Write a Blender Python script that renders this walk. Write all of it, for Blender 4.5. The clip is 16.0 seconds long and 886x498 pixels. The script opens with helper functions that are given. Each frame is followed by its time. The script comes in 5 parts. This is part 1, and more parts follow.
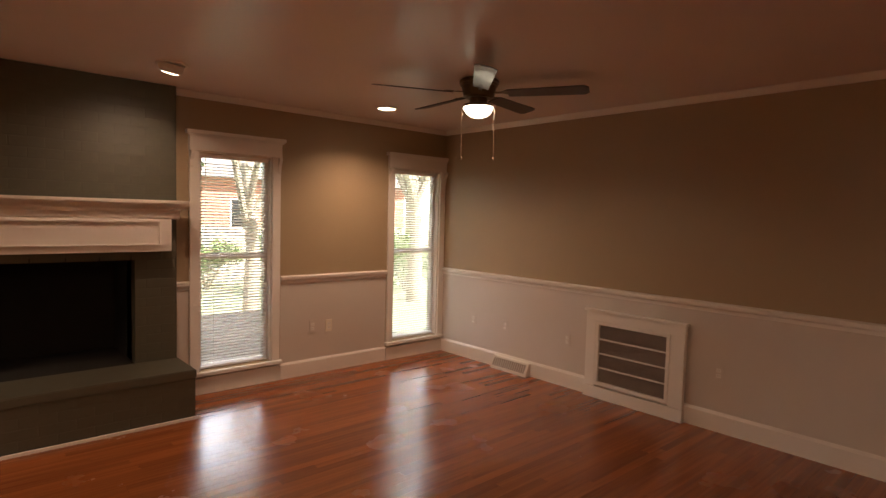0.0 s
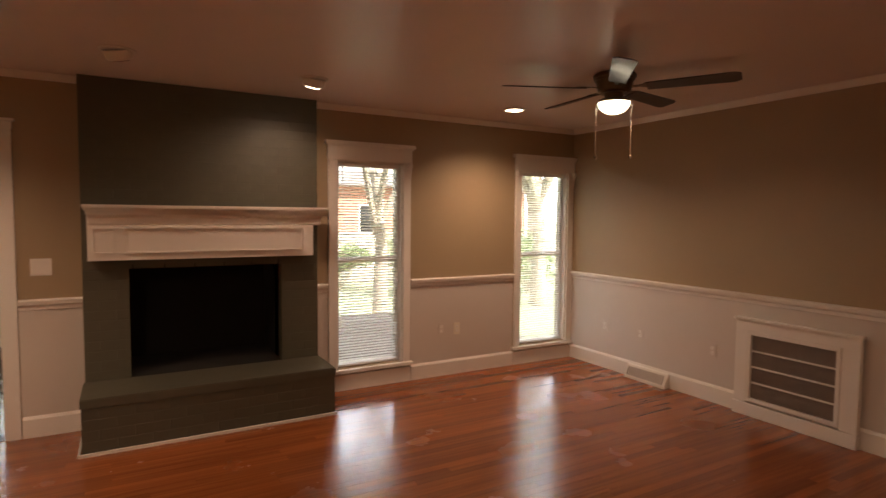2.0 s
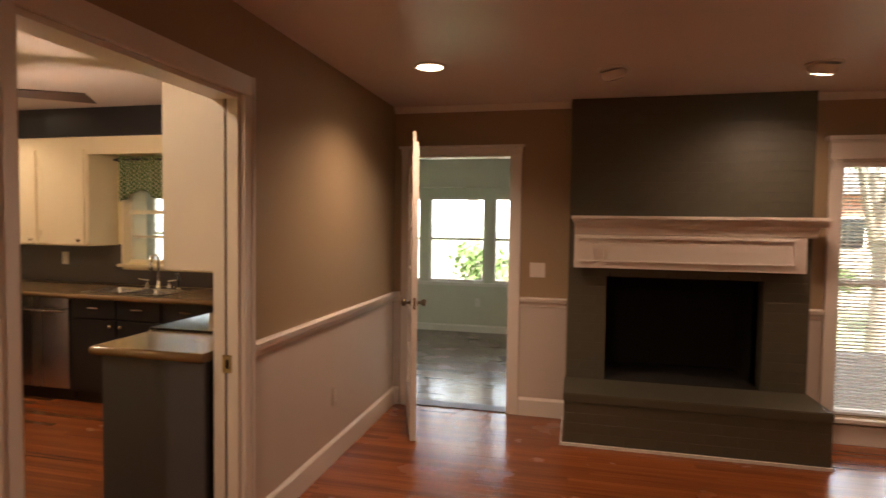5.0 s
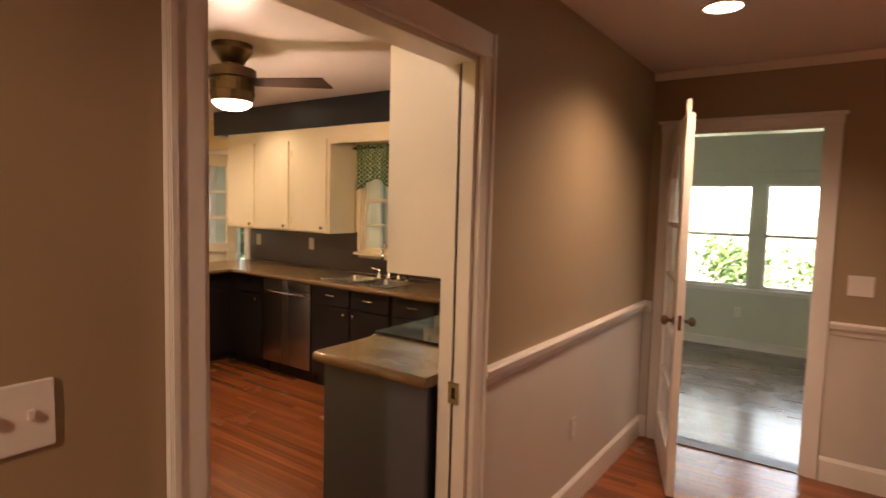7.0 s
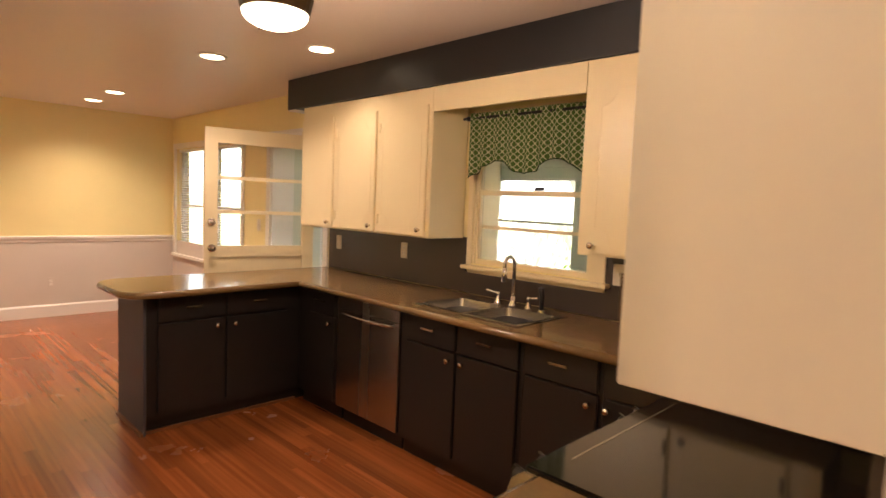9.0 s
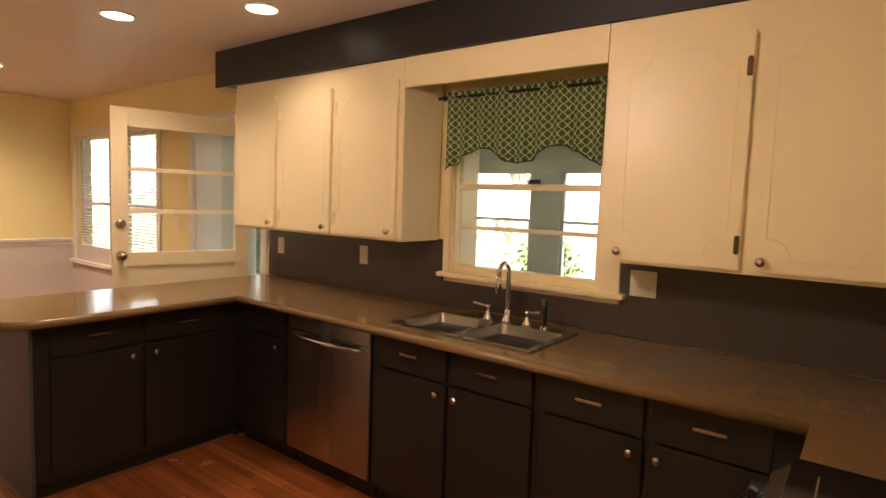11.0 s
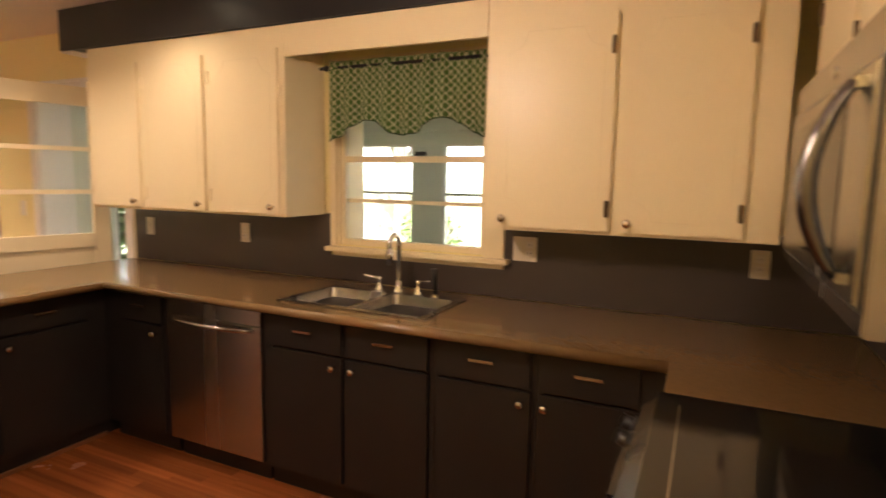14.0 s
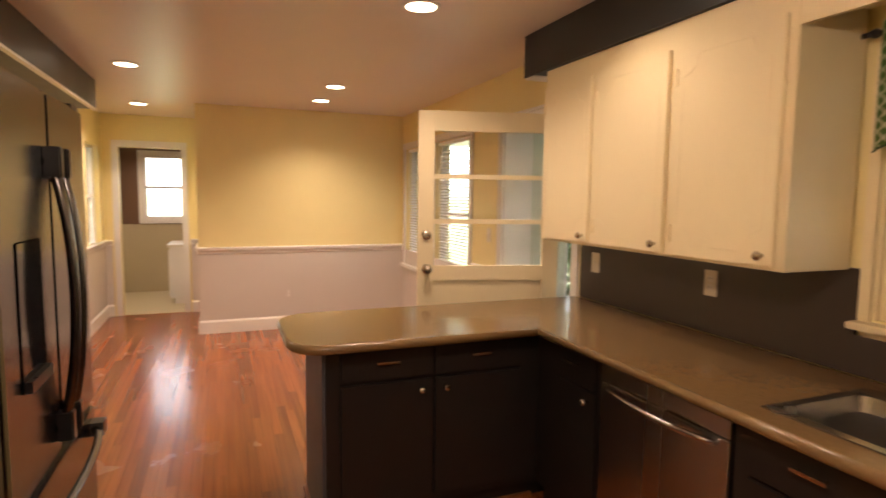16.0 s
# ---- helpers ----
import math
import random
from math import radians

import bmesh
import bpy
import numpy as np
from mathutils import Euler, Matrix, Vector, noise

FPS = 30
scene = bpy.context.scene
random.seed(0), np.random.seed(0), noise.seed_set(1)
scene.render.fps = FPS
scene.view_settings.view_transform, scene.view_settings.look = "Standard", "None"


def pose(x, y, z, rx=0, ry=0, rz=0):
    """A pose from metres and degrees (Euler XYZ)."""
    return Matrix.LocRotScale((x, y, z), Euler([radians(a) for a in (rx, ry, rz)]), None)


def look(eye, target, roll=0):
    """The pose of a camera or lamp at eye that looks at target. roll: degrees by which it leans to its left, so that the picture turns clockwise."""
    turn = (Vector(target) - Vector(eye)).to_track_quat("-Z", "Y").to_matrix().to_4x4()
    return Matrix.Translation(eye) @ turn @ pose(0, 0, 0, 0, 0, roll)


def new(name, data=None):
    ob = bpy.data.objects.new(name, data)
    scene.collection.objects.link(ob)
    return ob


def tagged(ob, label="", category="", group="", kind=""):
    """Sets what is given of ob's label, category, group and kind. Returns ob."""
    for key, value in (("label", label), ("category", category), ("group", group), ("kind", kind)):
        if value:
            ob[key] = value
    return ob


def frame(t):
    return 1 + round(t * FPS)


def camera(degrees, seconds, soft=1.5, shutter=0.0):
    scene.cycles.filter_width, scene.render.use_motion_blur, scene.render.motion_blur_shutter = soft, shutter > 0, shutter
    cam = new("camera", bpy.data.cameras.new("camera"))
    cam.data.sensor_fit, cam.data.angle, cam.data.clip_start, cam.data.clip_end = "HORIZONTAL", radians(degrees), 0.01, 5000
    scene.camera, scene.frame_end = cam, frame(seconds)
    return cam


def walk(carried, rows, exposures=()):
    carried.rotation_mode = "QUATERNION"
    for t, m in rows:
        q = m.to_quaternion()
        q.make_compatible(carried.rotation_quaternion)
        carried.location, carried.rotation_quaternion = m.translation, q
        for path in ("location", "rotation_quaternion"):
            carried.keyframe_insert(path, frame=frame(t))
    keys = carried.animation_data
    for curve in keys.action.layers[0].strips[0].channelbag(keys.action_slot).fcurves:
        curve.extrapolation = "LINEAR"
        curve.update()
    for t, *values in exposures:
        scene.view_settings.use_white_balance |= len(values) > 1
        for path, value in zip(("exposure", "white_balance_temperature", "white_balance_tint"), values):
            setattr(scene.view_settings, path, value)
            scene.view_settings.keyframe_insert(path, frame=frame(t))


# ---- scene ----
cam = camera(76.3, 16.0, soft=1.5, shutter=0.4)
PATH = [
    (0, (1.689, -4.714, 1.527), (3.017, -3.223, 1.405), 1.5),
    (0.5, (1.736, -4.702, 1.521), (3.074, -3.221, 1.396), 0.9),
    (1, (1.725, -4.668, 1.528), (2.976, -3.112, 1.406), 1.0),
    (1.5, (1.697, -4.66, 1.525), (2.824, -3.011, 1.412), 0.6),
    (2, (1.658, -4.623, 1.526), (2.644, -2.888, 1.407), 0.5),
    (2.5, (1.626, -4.584, 1.518), (2.437, -2.76, 1.401), 0.8),
    (3, (1.587, -4.563, 1.505), (2.181, -2.657, 1.394), 1.1),
    (3.5, (1.556, -4.537, 1.504), (1.934, -2.576, 1.391), 1.1),
    (4, (1.533, -4.502, 1.506), (1.633, -2.507, 1.391), 1.4),
    (4.5, (1.507, -4.479, 1.5), (1.356, -2.487, 1.403), 1.6),
    (5, (1.455, -4.451, 1.498), (1.0, -2.505, 1.412), 0.8),
    (7.5, (0.844, -3.627, 1.544), (-0.5, -2.155, 1.378), 2.1),
    (8, (0.551, -3.309, 1.523), (-0.947, -1.995, 1.358), 2.5),
    (10.5, (-0.648, -2.634, 1.48), (-1.851, -1.044, 1.326), 2.1),
    (11, (-0.671, -2.621, 1.489), (-1.875, -1.033, 1.321), 2.0),
    (11.5, (-0.685, -2.705, 1.475), (-1.721, -1.001, 1.322), 1.9),
    (12, (-0.696, -2.825, 1.439), (-1.478, -0.992, 1.248), 0.7),
    (12.5, (-0.684, -2.879, 1.417), (-1.235, -0.975, 1.149), 0.8),
    (13, (-0.676, -2.863, 1.414), (-1.137, -0.935, 1.151), 1.0),
    (13.5, (-0.673, -2.805, 1.442), (-1.206, -0.895, 1.186), 0.4),
    (14, (-0.69, -2.667, 1.477), (-1.53, -0.869, 1.231), 1.0),
    (14.5, (-0.725, -2.496, 1.501), (-1.961, -0.944, 1.255), 2.1),
    (15, (-0.921, -2.381, 1.485), (-2.377, -1.033, 1.241), 2.5),
    (15.5, (-1.177, -2.254, 1.518), (-2.864, -1.197, 1.331), 1.7),
    (16, (-1.318, -2.131, 1.504), (-3.171, -1.403, 1.321), 0.7),
]
EXPOSURES = [(0, 2.72), (5.0, 2.7), (7.5, 3.1), (8.0, 3.15), (10.5, 3.0), (12.0, 2.8), (13.0, 2.82), (14.5, 3.2), (16.0, 2.95)]
walk(cam, [(t, look(eye, target, roll)) for t, eye, target, roll in PATH], EXPOSURES)

# ---- world, sun and exposure ----
world = bpy.data.worlds.new("sky_world")
scene.world = world
world.use_nodes = True
_wn = world.node_tree
_sky = _wn.nodes.new("ShaderNodeTexSky")
_sky.sky_type, _sky.sun_disc = "NISHITA", False
_sky.sun_elevation, _sky.sun_rotation = radians(48), radians(30)
_haze = _wn.nodes.new("ShaderNodeHueSaturation")
_haze.inputs["Saturation"].default_value, _haze.inputs["Value"].default_value = 0.25, 1.15
_wn.links.new(_sky.outputs[0], _haze.inputs["Color"])
_wn.links.new(_haze.outputs[0], _wn.nodes["Background"].inputs[0])
_wn.nodes["Background"].inputs[1].default_value = 0.15
sun = new("sun", bpy.data.lights.new("sun", "SUN"))
sun.data.energy, sun.data.angle, sun.data.color = 5.0, radians(0.6), (1.0, 0.94, 0.85)
sun.matrix_world = look((12, -30, 40), (0, 4, 0))

WARM = (1.0, 0.65, 0.44)
KITCHEN_WARM = (1.0, 0.74, 0.58)
CAN_W = 2.9
FAN_W = 1.9
KITCHEN_FAN_W = 5.4


# ---- materials ----
def nodes_of(name):
    m = bpy.data.materials.new(name)
    m.use_nodes = True
    t = m.node_tree
    return m, t.nodes, t.links, t.nodes["Principled BSDF"]


def paint(name, col, rough=0.5, var=0.06, scale=3.0, bump=0.05, bscale=180.0, metal=0.0, coat=0.0, spec=0.5, stretch=(1, 1, 1)):
    """Surface with two scales of variation in colour and roughness and a fine relief."""
    m, n, l, p = nodes_of(name)
    tc = n.new("ShaderNodeTexCoord")
    mp = n.new("ShaderNodeMapping")
    mp.inputs["Scale"].default_value = stretch
    l.new(tc.outputs["Object"], mp.inputs[0])
    big, fine = n.new("ShaderNodeTexNoise"), n.new("ShaderNodeTexNoise")
    big.inputs["Scale"].default_value, big.inputs["Detail"].default_value = scale, 5
    fine.inputs["Scale"].default_value, fine.inputs["Detail"].default_value = bscale, 3
    for q in (big, fine):
        l.new(mp.outputs[0], q.inputs["Vector"])
    mix = n.new("ShaderNodeMix")
    mix.data_type = "RGBA"
    mix.inputs["A"].default_value = (*[c * (1 - var) for c in col], 1)
    mix.inputs["B"].default_value = (*[min(1, c * (1 + var)) for c in col], 1)
    add = n.new("ShaderNodeMath")
    add.operation = "MULTIPLY_ADD"
    add.inputs[1].default_value = 0.3
    l.new(fine.outputs[0], add.inputs[0])
    l.new(big.outputs[0], add.inputs[2])
    sub = n.new("ShaderNodeMath")
    sub.operation = "SUBTRACT"
    sub.inputs[1].default_value = 0.15
    l.new(add.outputs[0], sub.inputs[0])
    l.new(sub.outputs[0], mix.inputs["Factor"])
    l.new(mix.outputs["Result"], p.inputs["Base Color"])
    rr = n.new("ShaderNodeMapRange")
    rr.inputs["To Min"].default_value, rr.inputs["To Max"].default_value = rough * 0.85, min(1, rough * 1.15)
    l.new(big.outputs[0], rr.inputs["Value"])
    l.new(rr.outputs[0], p.inputs["Roughness"])
    if bump:
        b = n.new("ShaderNodeBump")
        b.inputs["Strength"].default_value, b.inputs["Distance"].default_value = bump, 0.004
        l.new(fine.outputs[0], b.inputs["Height"])
        l.new(b.outputs[0], p.inputs["Normal"])
    p.inputs["Metallic"].default_value = metal
    p.inputs["Coat Weight"].default_value = coat
    p.inputs["Specular IOR Level"].default_value = spec
    return m


def plank_mat(name, dark, light, rough, coat):
    m, n, l, p = nodes_of(name)
    geo, info, tc = n.new("ShaderNodeNewGeometry"), n.new("ShaderNodeObjectInfo"), n.new("ShaderNodeTexCoord")
    rnd = n.new("ShaderNodeMath")
    rnd.operation = "ADD"
    l.new(geo.outputs["Random Per Island"], rnd.inputs[0])
    l.new(info.outputs["Random"], rnd.inputs[1])
    fr = n.new("ShaderNodeMath")
    fr.operation = "FRACT"
    l.new(rnd.outputs[0], fr.inputs[0])
    off = n.new("ShaderNodeCombineXYZ")
    ten = n.new("ShaderNodeMath")
    ten.operation = "MULTIPLY"
    ten.inputs[1].default_value = 37.0
    l.new(fr.outputs[0], ten.inputs[0])
    l.new(ten.outputs[0], off.inputs[2])
    va = n.new("ShaderNodeVectorMath")
    l.new(geo.outputs["Position"], va.inputs[0])
    l.new(off.outputs[0], va.inputs[1])
    mp = n.new("ShaderNodeMapping")
    mp.inputs["Scale"].default_value = (0.8, 30, 30)
    l.new(va.outputs[0], mp.inputs[0])
    g = n.new("ShaderNodeTexNoise")
    g.inputs["Scale"].default_value, g.inputs["Detail"].default_value, g.inputs["Distortion"].default_value = 1.4, 4, 0.15
    l.new(mp.outputs[0], g.inputs["Vector"])
    ramp = n.new("ShaderNodeValToRGB")
    ramp.color_ramp.elements[0].position, ramp.color_ramp.elements[1].position = 0.2, 0.85
    ramp.color_ramp.elements[0].color, ramp.color_ramp.elements[1].color = (*dark, 1), (*light, 1)
    l.new(g.outputs[0], ramp.inputs[0])
    hsv = n.new("ShaderNodeHueSaturation")
    mr = n.new("ShaderNodeMapRange")
    mr.inputs["To Min"].default_value, mr.inputs["To Max"].default_value = 0.76, 1.25
    l.new(fr.outputs[0], mr.inputs["Value"])
    l.new(mr.outputs[0], hsv.inputs["Value"])
    l.new(ramp.outputs[0], hsv.inputs["Color"])
    l.new(hsv.outputs[0], p.inputs["Base Color"])
    sc = n.new("ShaderNodeTexNoise")
    sc.inputs["Scale"].default_value, sc.inputs["Detail"].default_value = 2.2, 6
    l.new(geo.outputs["Position"], sc.inputs["Vector"])
    r2 = n.new("ShaderNodeMapRange")
    r2.inputs["To Min"].default_value, r2.inputs["To Max"].default_value = rough * 0.75, rough * 1.3
    l.new(sc.outputs[0], r2.inputs["Value"])
    l.new(r2.outputs[0], p.inputs["Roughness"])
    p.inputs["Specular IOR Level"].default_value = 0.35
    p.inputs["Coat Weight"].default_value, p.inputs["Coat Roughness"].default_value = coat, 0.12
    return m


def glass_mat(name, rough=0.0):
    m, n, l, p = nodes_of(name)
    p.inputs["Base Color"].default_value = (0.97, 0.99, 0.98, 1)
    p.inputs["Transmission Weight"].default_value, p.inputs["Roughness"].default_value, p.inputs["IOR"].default_value = 1, rough, 1.45
    return m


def glow(name, col, power):
    m, n, l, p = nodes_of(name)
    p.inputs["Base Color"].default_value = (0.9, 0.88, 0.82, 1)
    p.inputs["Emission Color"].default_value, p.inputs["Emission Strength"].default_value = (*col, 1), power
    return m


def trellis_mat(name):
    """Green cotton print with a pale interlaced trellis."""
    m, n, l, p = nodes_of(name)
    tc, sep = n.new("ShaderNodeTexCoord"), n.new("ShaderNodeSeparateXYZ")
    l.new(tc.outputs["Object"], sep.inputs[0])

    def op(kind, a, b=None):
        q = n.new("ShaderNodeMath")
        q.operation = kind
        for i, v in enumerate((a, b)):
            if v is None:
                continue
            if isinstance(v, (int, float)):
                q.inputs[i].default_value = v
            else:
                l.new(v, q.inputs[i])
        return q.outputs[0]

    kx, kz = 82.0, 82.0
    x, z = op("MULTIPLY", sep.outputs[0], kx), op("MULTIPLY", sep.outputs[2], kz)
    wave = op("MULTIPLY", op("SINE", z), 1.35)
    a = op("ABSOLUTE", op("SINE", op("ADD", x, wave)))
    b = op("ABSOLUTE", op("SINE", op("SUBTRACT", x, wave)))
    line = op("LESS_THAN", op("MINIMUM", a, b), 0.26)
    mix = n.new("ShaderNodeMix")
    mix.data_type = "RGBA"
    mix.inputs["A"].default_value, mix.inputs["B"].default_value = (0.10, 0.18, 0.045, 1), (0.68, 0.68, 0.46, 1)
    l.new(line, mix.inputs["Factor"])
    l.new(mix.outputs["Result"], p.inputs["Base Color"])
    p.inputs["Roughness"].default_value = 0.9
    w = n.new("ShaderNodeTexNoise")
    w.inputs["Scale"].default_value = 700
    bp = n.new("ShaderNodeBump")
    bp.inputs["Strength"].default_value, bp.inputs["Distance"].default_value = 0.2, 0.001
    l.new(tc.outputs["Object"], w.inputs["Vector"])
    l.new(w.outputs[0], bp.inputs["Height"])
    l.new(bp.outputs[0], p.inputs["Normal"])
    return m


M_TAN = paint("tan_wall_paint", (0.36, 0.27, 0.165), 0.55, 0.05)
M_YEL = paint("yellow_wall_paint", (0.82, 0.70, 0.34), 0.5, 0.04)
M_GREEN = paint("sage_wall_paint", (0.64, 0.645, 0.53), 0.55, 0.04)
M_WHITE = paint("white_trim_paint", (0.78, 0.74, 0.68), 0.32, 0.03, bump=0.02)
M_WAIN = paint("white_wainscot_paint", (0.61, 0.55, 0.49), 0.45, 0.04, bump=0.03)
M_CEIL = paint("ceiling_paint", (0.74, 0.645, 0.575), 0.36, 0.03, bump=0.03, bscale=60)
M_CAB = paint("cream_cabinet_paint", (0.82, 0.70, 0.45), 0.38, 0.04, 5, 0.06, 90, stretch=(1, 1, 0.25))
M_DARK = paint("charcoal_cabinet_paint", (0.014, 0.012, 0.011), 0.42, 0.15, 5, 0.05, 120)
M_GREY = paint("slate_grey_panel_paint", (0.07, 0.073, 0.088), 0.5, 0.1, 5, 0.05, 120)
M_SOFFIT = paint("black_soffit_paint", (0.012, 0.012, 0.014), 0.4, 0.1)
M_SPLASH = paint("grey_brown_backsplash", (0.052, 0.040, 0.033), 0.34, 0.03, 1.2, 0.015, 150)
M_COUNTER = paint("tan_stone_worktop", (0.19, 0.117, 0.050), 0.24, 0.15, 60, 0.02, 420, coat=0.25)
M_BRICK = paint("olive_painted_brick", (0.085, 0.081, 0.056), 0.5, 0.16, 8, 0.25, 70)
M_SOOT = paint("sooted_firebrick", (0.012, 0.011, 0.010), 0.9, 0.3, 6, 0.3, 60)
M_STEEL = paint("brushed_steel", (0.47, 0.45, 0.42), 0.26, 0.08, 4, 0.03, 300, metal=1.0, stretch=(1, 1, 0.03))
M_DSTEEL = paint("dark_brushed_steel", (0.20, 0.195, 0.19), 0.22, 0.08, 4, 0.03, 300, metal=1.0, stretch=(1, 1, 0.03))
M_CHROME = paint("chrome", (0.8, 0.8, 0.8), 0.08, 0.03, bump=0, metal=1.0)
M_NICKEL = paint("satin_nickel", (0.62, 0.55, 0.46), 0.25, 0.06, 20, 0.0, metal=1.0)
M_BRONZE = paint("antique_brass", (0.15, 0.105, 0.065), 0.3, 0.15, 15, 0.02, metal=1.0)
M_DWOOD = paint("dark_walnut_blade", (0.035, 0.017, 0.011), 0.42, 0.3, 6, 0.04, 60, coat=0.1, stretch=(1, 6, 1))
M_BLACK = paint("black_plastic", (0.012, 0.012, 0.013), 0.3, 0.1, 20, 0.02)
M_CERAMIC = paint("black_ceramic_glass", (0.008, 0.008, 0.009), 0.08, 0.05, 20, 0.0)
M_PLATE = paint("ivory_plastic_plate", (0.74, 0.68, 0.56), 0.35, 0.03, 20, 0.0)
M_GRILLE = paint("grey_brown_grille_filter", (0.26, 0.21, 0.18), 0.8, 0.15, 12, 0.3, 300)
M_SLAT = paint("white_blind_slat", (0.85, 0.85, 0.84), 0.45, 0.02, 20, 0.0)
M_FLOOR = plank_mat("red_oak_boards", (0.175, 0.045, 0.012), (0.35, 0.112, 0.032), 0.25, 0.3)
M_SUNFLOOR = plank_mat("grey_oak_boards", (0.10, 0.065, 0.045), (0.25, 0.18, 0.13), 0.26, 0.35)
M_SUBFLOOR = paint("dark_floor_joint", (0.035, 0.012, 0.005), 0.7)
M_GLASS = glass_mat("window_glass")
M_FABRIC = trellis_mat("green_trellis_cotton")
M_BULB = glow("lit_lamp_glass", (1.0, 0.82, 0.56), 1.6)
M_GLOBE = glow("lit_frosted_globe", (1.0, 0.86, 0.62), 0.9)
M_GRASS = paint("lawn", (0.26, 0.29, 0.17), 0.9, 0.4, 0.8, 0.5, 40)
M_LEAF = paint("leaf", (0.13, 0.20, 0.055), 0.6, 0.5, 2, 0)
M_BARK = paint("bark", (0.30, 0.25, 0.20), 0.9, 0.4, 6, 0.6, 30, stretch=(1, 1, 0.2))
M_FENCE = paint("weathered_fence_wood", (0.42, 0.37, 0.31), 0.85, 0.25, 5, 0.3, 60, stretch=(1, 1, 0.1))
M_HOUSE = paint("red_house_brick", (0.36, 0.16, 0.11), 0.9, 0.25, 6, 0.3, 30)
M_ROOF = paint("shingle", (0.14, 0.12, 0.11), 0.9, 0.25, 8, 0.4, 30)
M_BROWN = paint("brown_bathroom_paint", (0.16, 0.09, 0.05), 0.5)
M_TILE = paint("cream_bathroom_tile", (0.55, 0.47, 0.30), 0.3)


# ---- mesh helpers ----
def box(bm, a, b):
    r = bmesh.ops.create_cube(bm, size=1)
    for v in r["verts"]:
        v.co = Vector([a[i] + (v.co[i] + 0.5) * (b[i] - a[i]) for i in range(3)])
    return r["verts"]


def cyl(bm, c, r, h, axis="z", seg=20, r2=None):
    rot = {"z": Matrix(), "x": Matrix.Rotation(radians(90), 4, "Y"), "y": Matrix.Rotation(radians(-90), 4, "X")}[axis]
    bmesh.ops.create_cone(bm, cap_ends=True, segments=seg, radius1=r, radius2=r if r2 is None else r2, depth=h, matrix=Matrix.Translation(c) @ rot)


def lathe(bm, c, prof, seg=28):
    """Turned shape round a vertical axis at c from (radius, height) pairs."""
    rings = []
    for r, z in prof:
        rings.append([bm.verts.new((c[0] + r * math.cos(2 * math.pi * i / seg), c[1] + r * math.sin(2 * math.pi * i / seg), c[2] + z)) for i in range(seg)])
    for q, w in zip(rings, rings[1:]):
        for i in range(seg):
            bm.faces.new((q[i], q[(i + 1) % seg], w[(i + 1) % seg], w[i]))
    bm.faces.new(rings[0][::-1])
    bm.faces.new(rings[-1])


def tube(bm, pts, r, seg=10):
    pts = [Vector(p) for p in pts]
    rings = []
    for i, p in enumerate(pts):
        d = (pts[min(i + 1, len(pts) - 1)] - pts[max(i - 1, 0)]).normalized()
        u = d.orthogonal().normalized() if not rings else (rings[-1][1] - d * rings[-1][1].dot(d)).normalized()
        w = d.cross(u)
        rr = r[i] if isinstance(r, (list, tuple)) else r
        rings.append(([bm.verts.new(p + rr * (math.cos(a) * u + math.sin(a) * w)) for a in [2 * math.pi * k / seg for k in range(seg)]], u))
    for (q, _), (w, _) in zip(rings, rings[1:]):
        for i in range(seg):
            bm.faces.new((q[i], q[(i + 1) % seg], w[(i + 1) % seg], w[i]))
    bm.faces.new(rings[0][0][::-1])
    bm.faces.new(rings[-1][0])


def prism(bm, outline, lo, hi, axis="z"):
    """Extrude a flat outline between two heights along an axis."""
    def at(p, h):
        return {"z": (p[0], p[1], h), "y": (p[0], h, p[1]), "x": (h, p[0], p[1])}[axis]
    a = [bm.verts.new(at(p, lo)) for p in outline]
    b = [bm.verts.new(at(p, hi)) for p in outline]
    n = len(outline)
    bm.faces.new(a)
    bm.faces.new(b[::-1])
    for i in range(n):
        bm.faces.new((a[i], b[i], b[(i + 1) % n], a[(i + 1) % n]))


def mesh_of(name, bm, material, bevel=0.0, smooth=False, seg=2):
    bmesh.ops.recalc_face_normals(bm, faces=bm.faces)
    if bevel:
        bmesh.ops.bevel(bm, geom=[e for e in bm.edges if e.is_manifold and e.calc_face_angle(0) > 0.6], offset=bevel, segments=seg, affect="EDGES", clamp_overlap=True)
    me = bpy.data.meshes.new(name)
    bm.to_mesh(me)
    bm.free()
    me.materials.append(material)
    if smooth:
        me.polygons.foreach_set("use_smooth", [True] * len(me.polygons))
    return me


def part(name, bm, material, parent=None, label="", bevel=0.0, smooth=False, at=None):
    ob = new(name, mesh_of(name, bm, material, bevel, smooth))
    if at is not None:
        ob.matrix_basis = at
    if parent is not None:
        ob.parent = parent
    return tagged(ob, label)


def bx(name, a, b, material, parent=None, label="", bevel=0.0):
    bm = bmesh.new()
    box(bm, a, b)
    return part(name, bm, material, parent, label, bevel)


def thing(name, label, category, group="", at=None):
    ob = new(name)
    ob.empty_display_size = 0.1
    if at is not None:
        ob.matrix_basis = at
    return tagged(ob, label, category, group)


def structure(ob, label="", category=""):
    return tagged(ob, label, category, "", "structure")


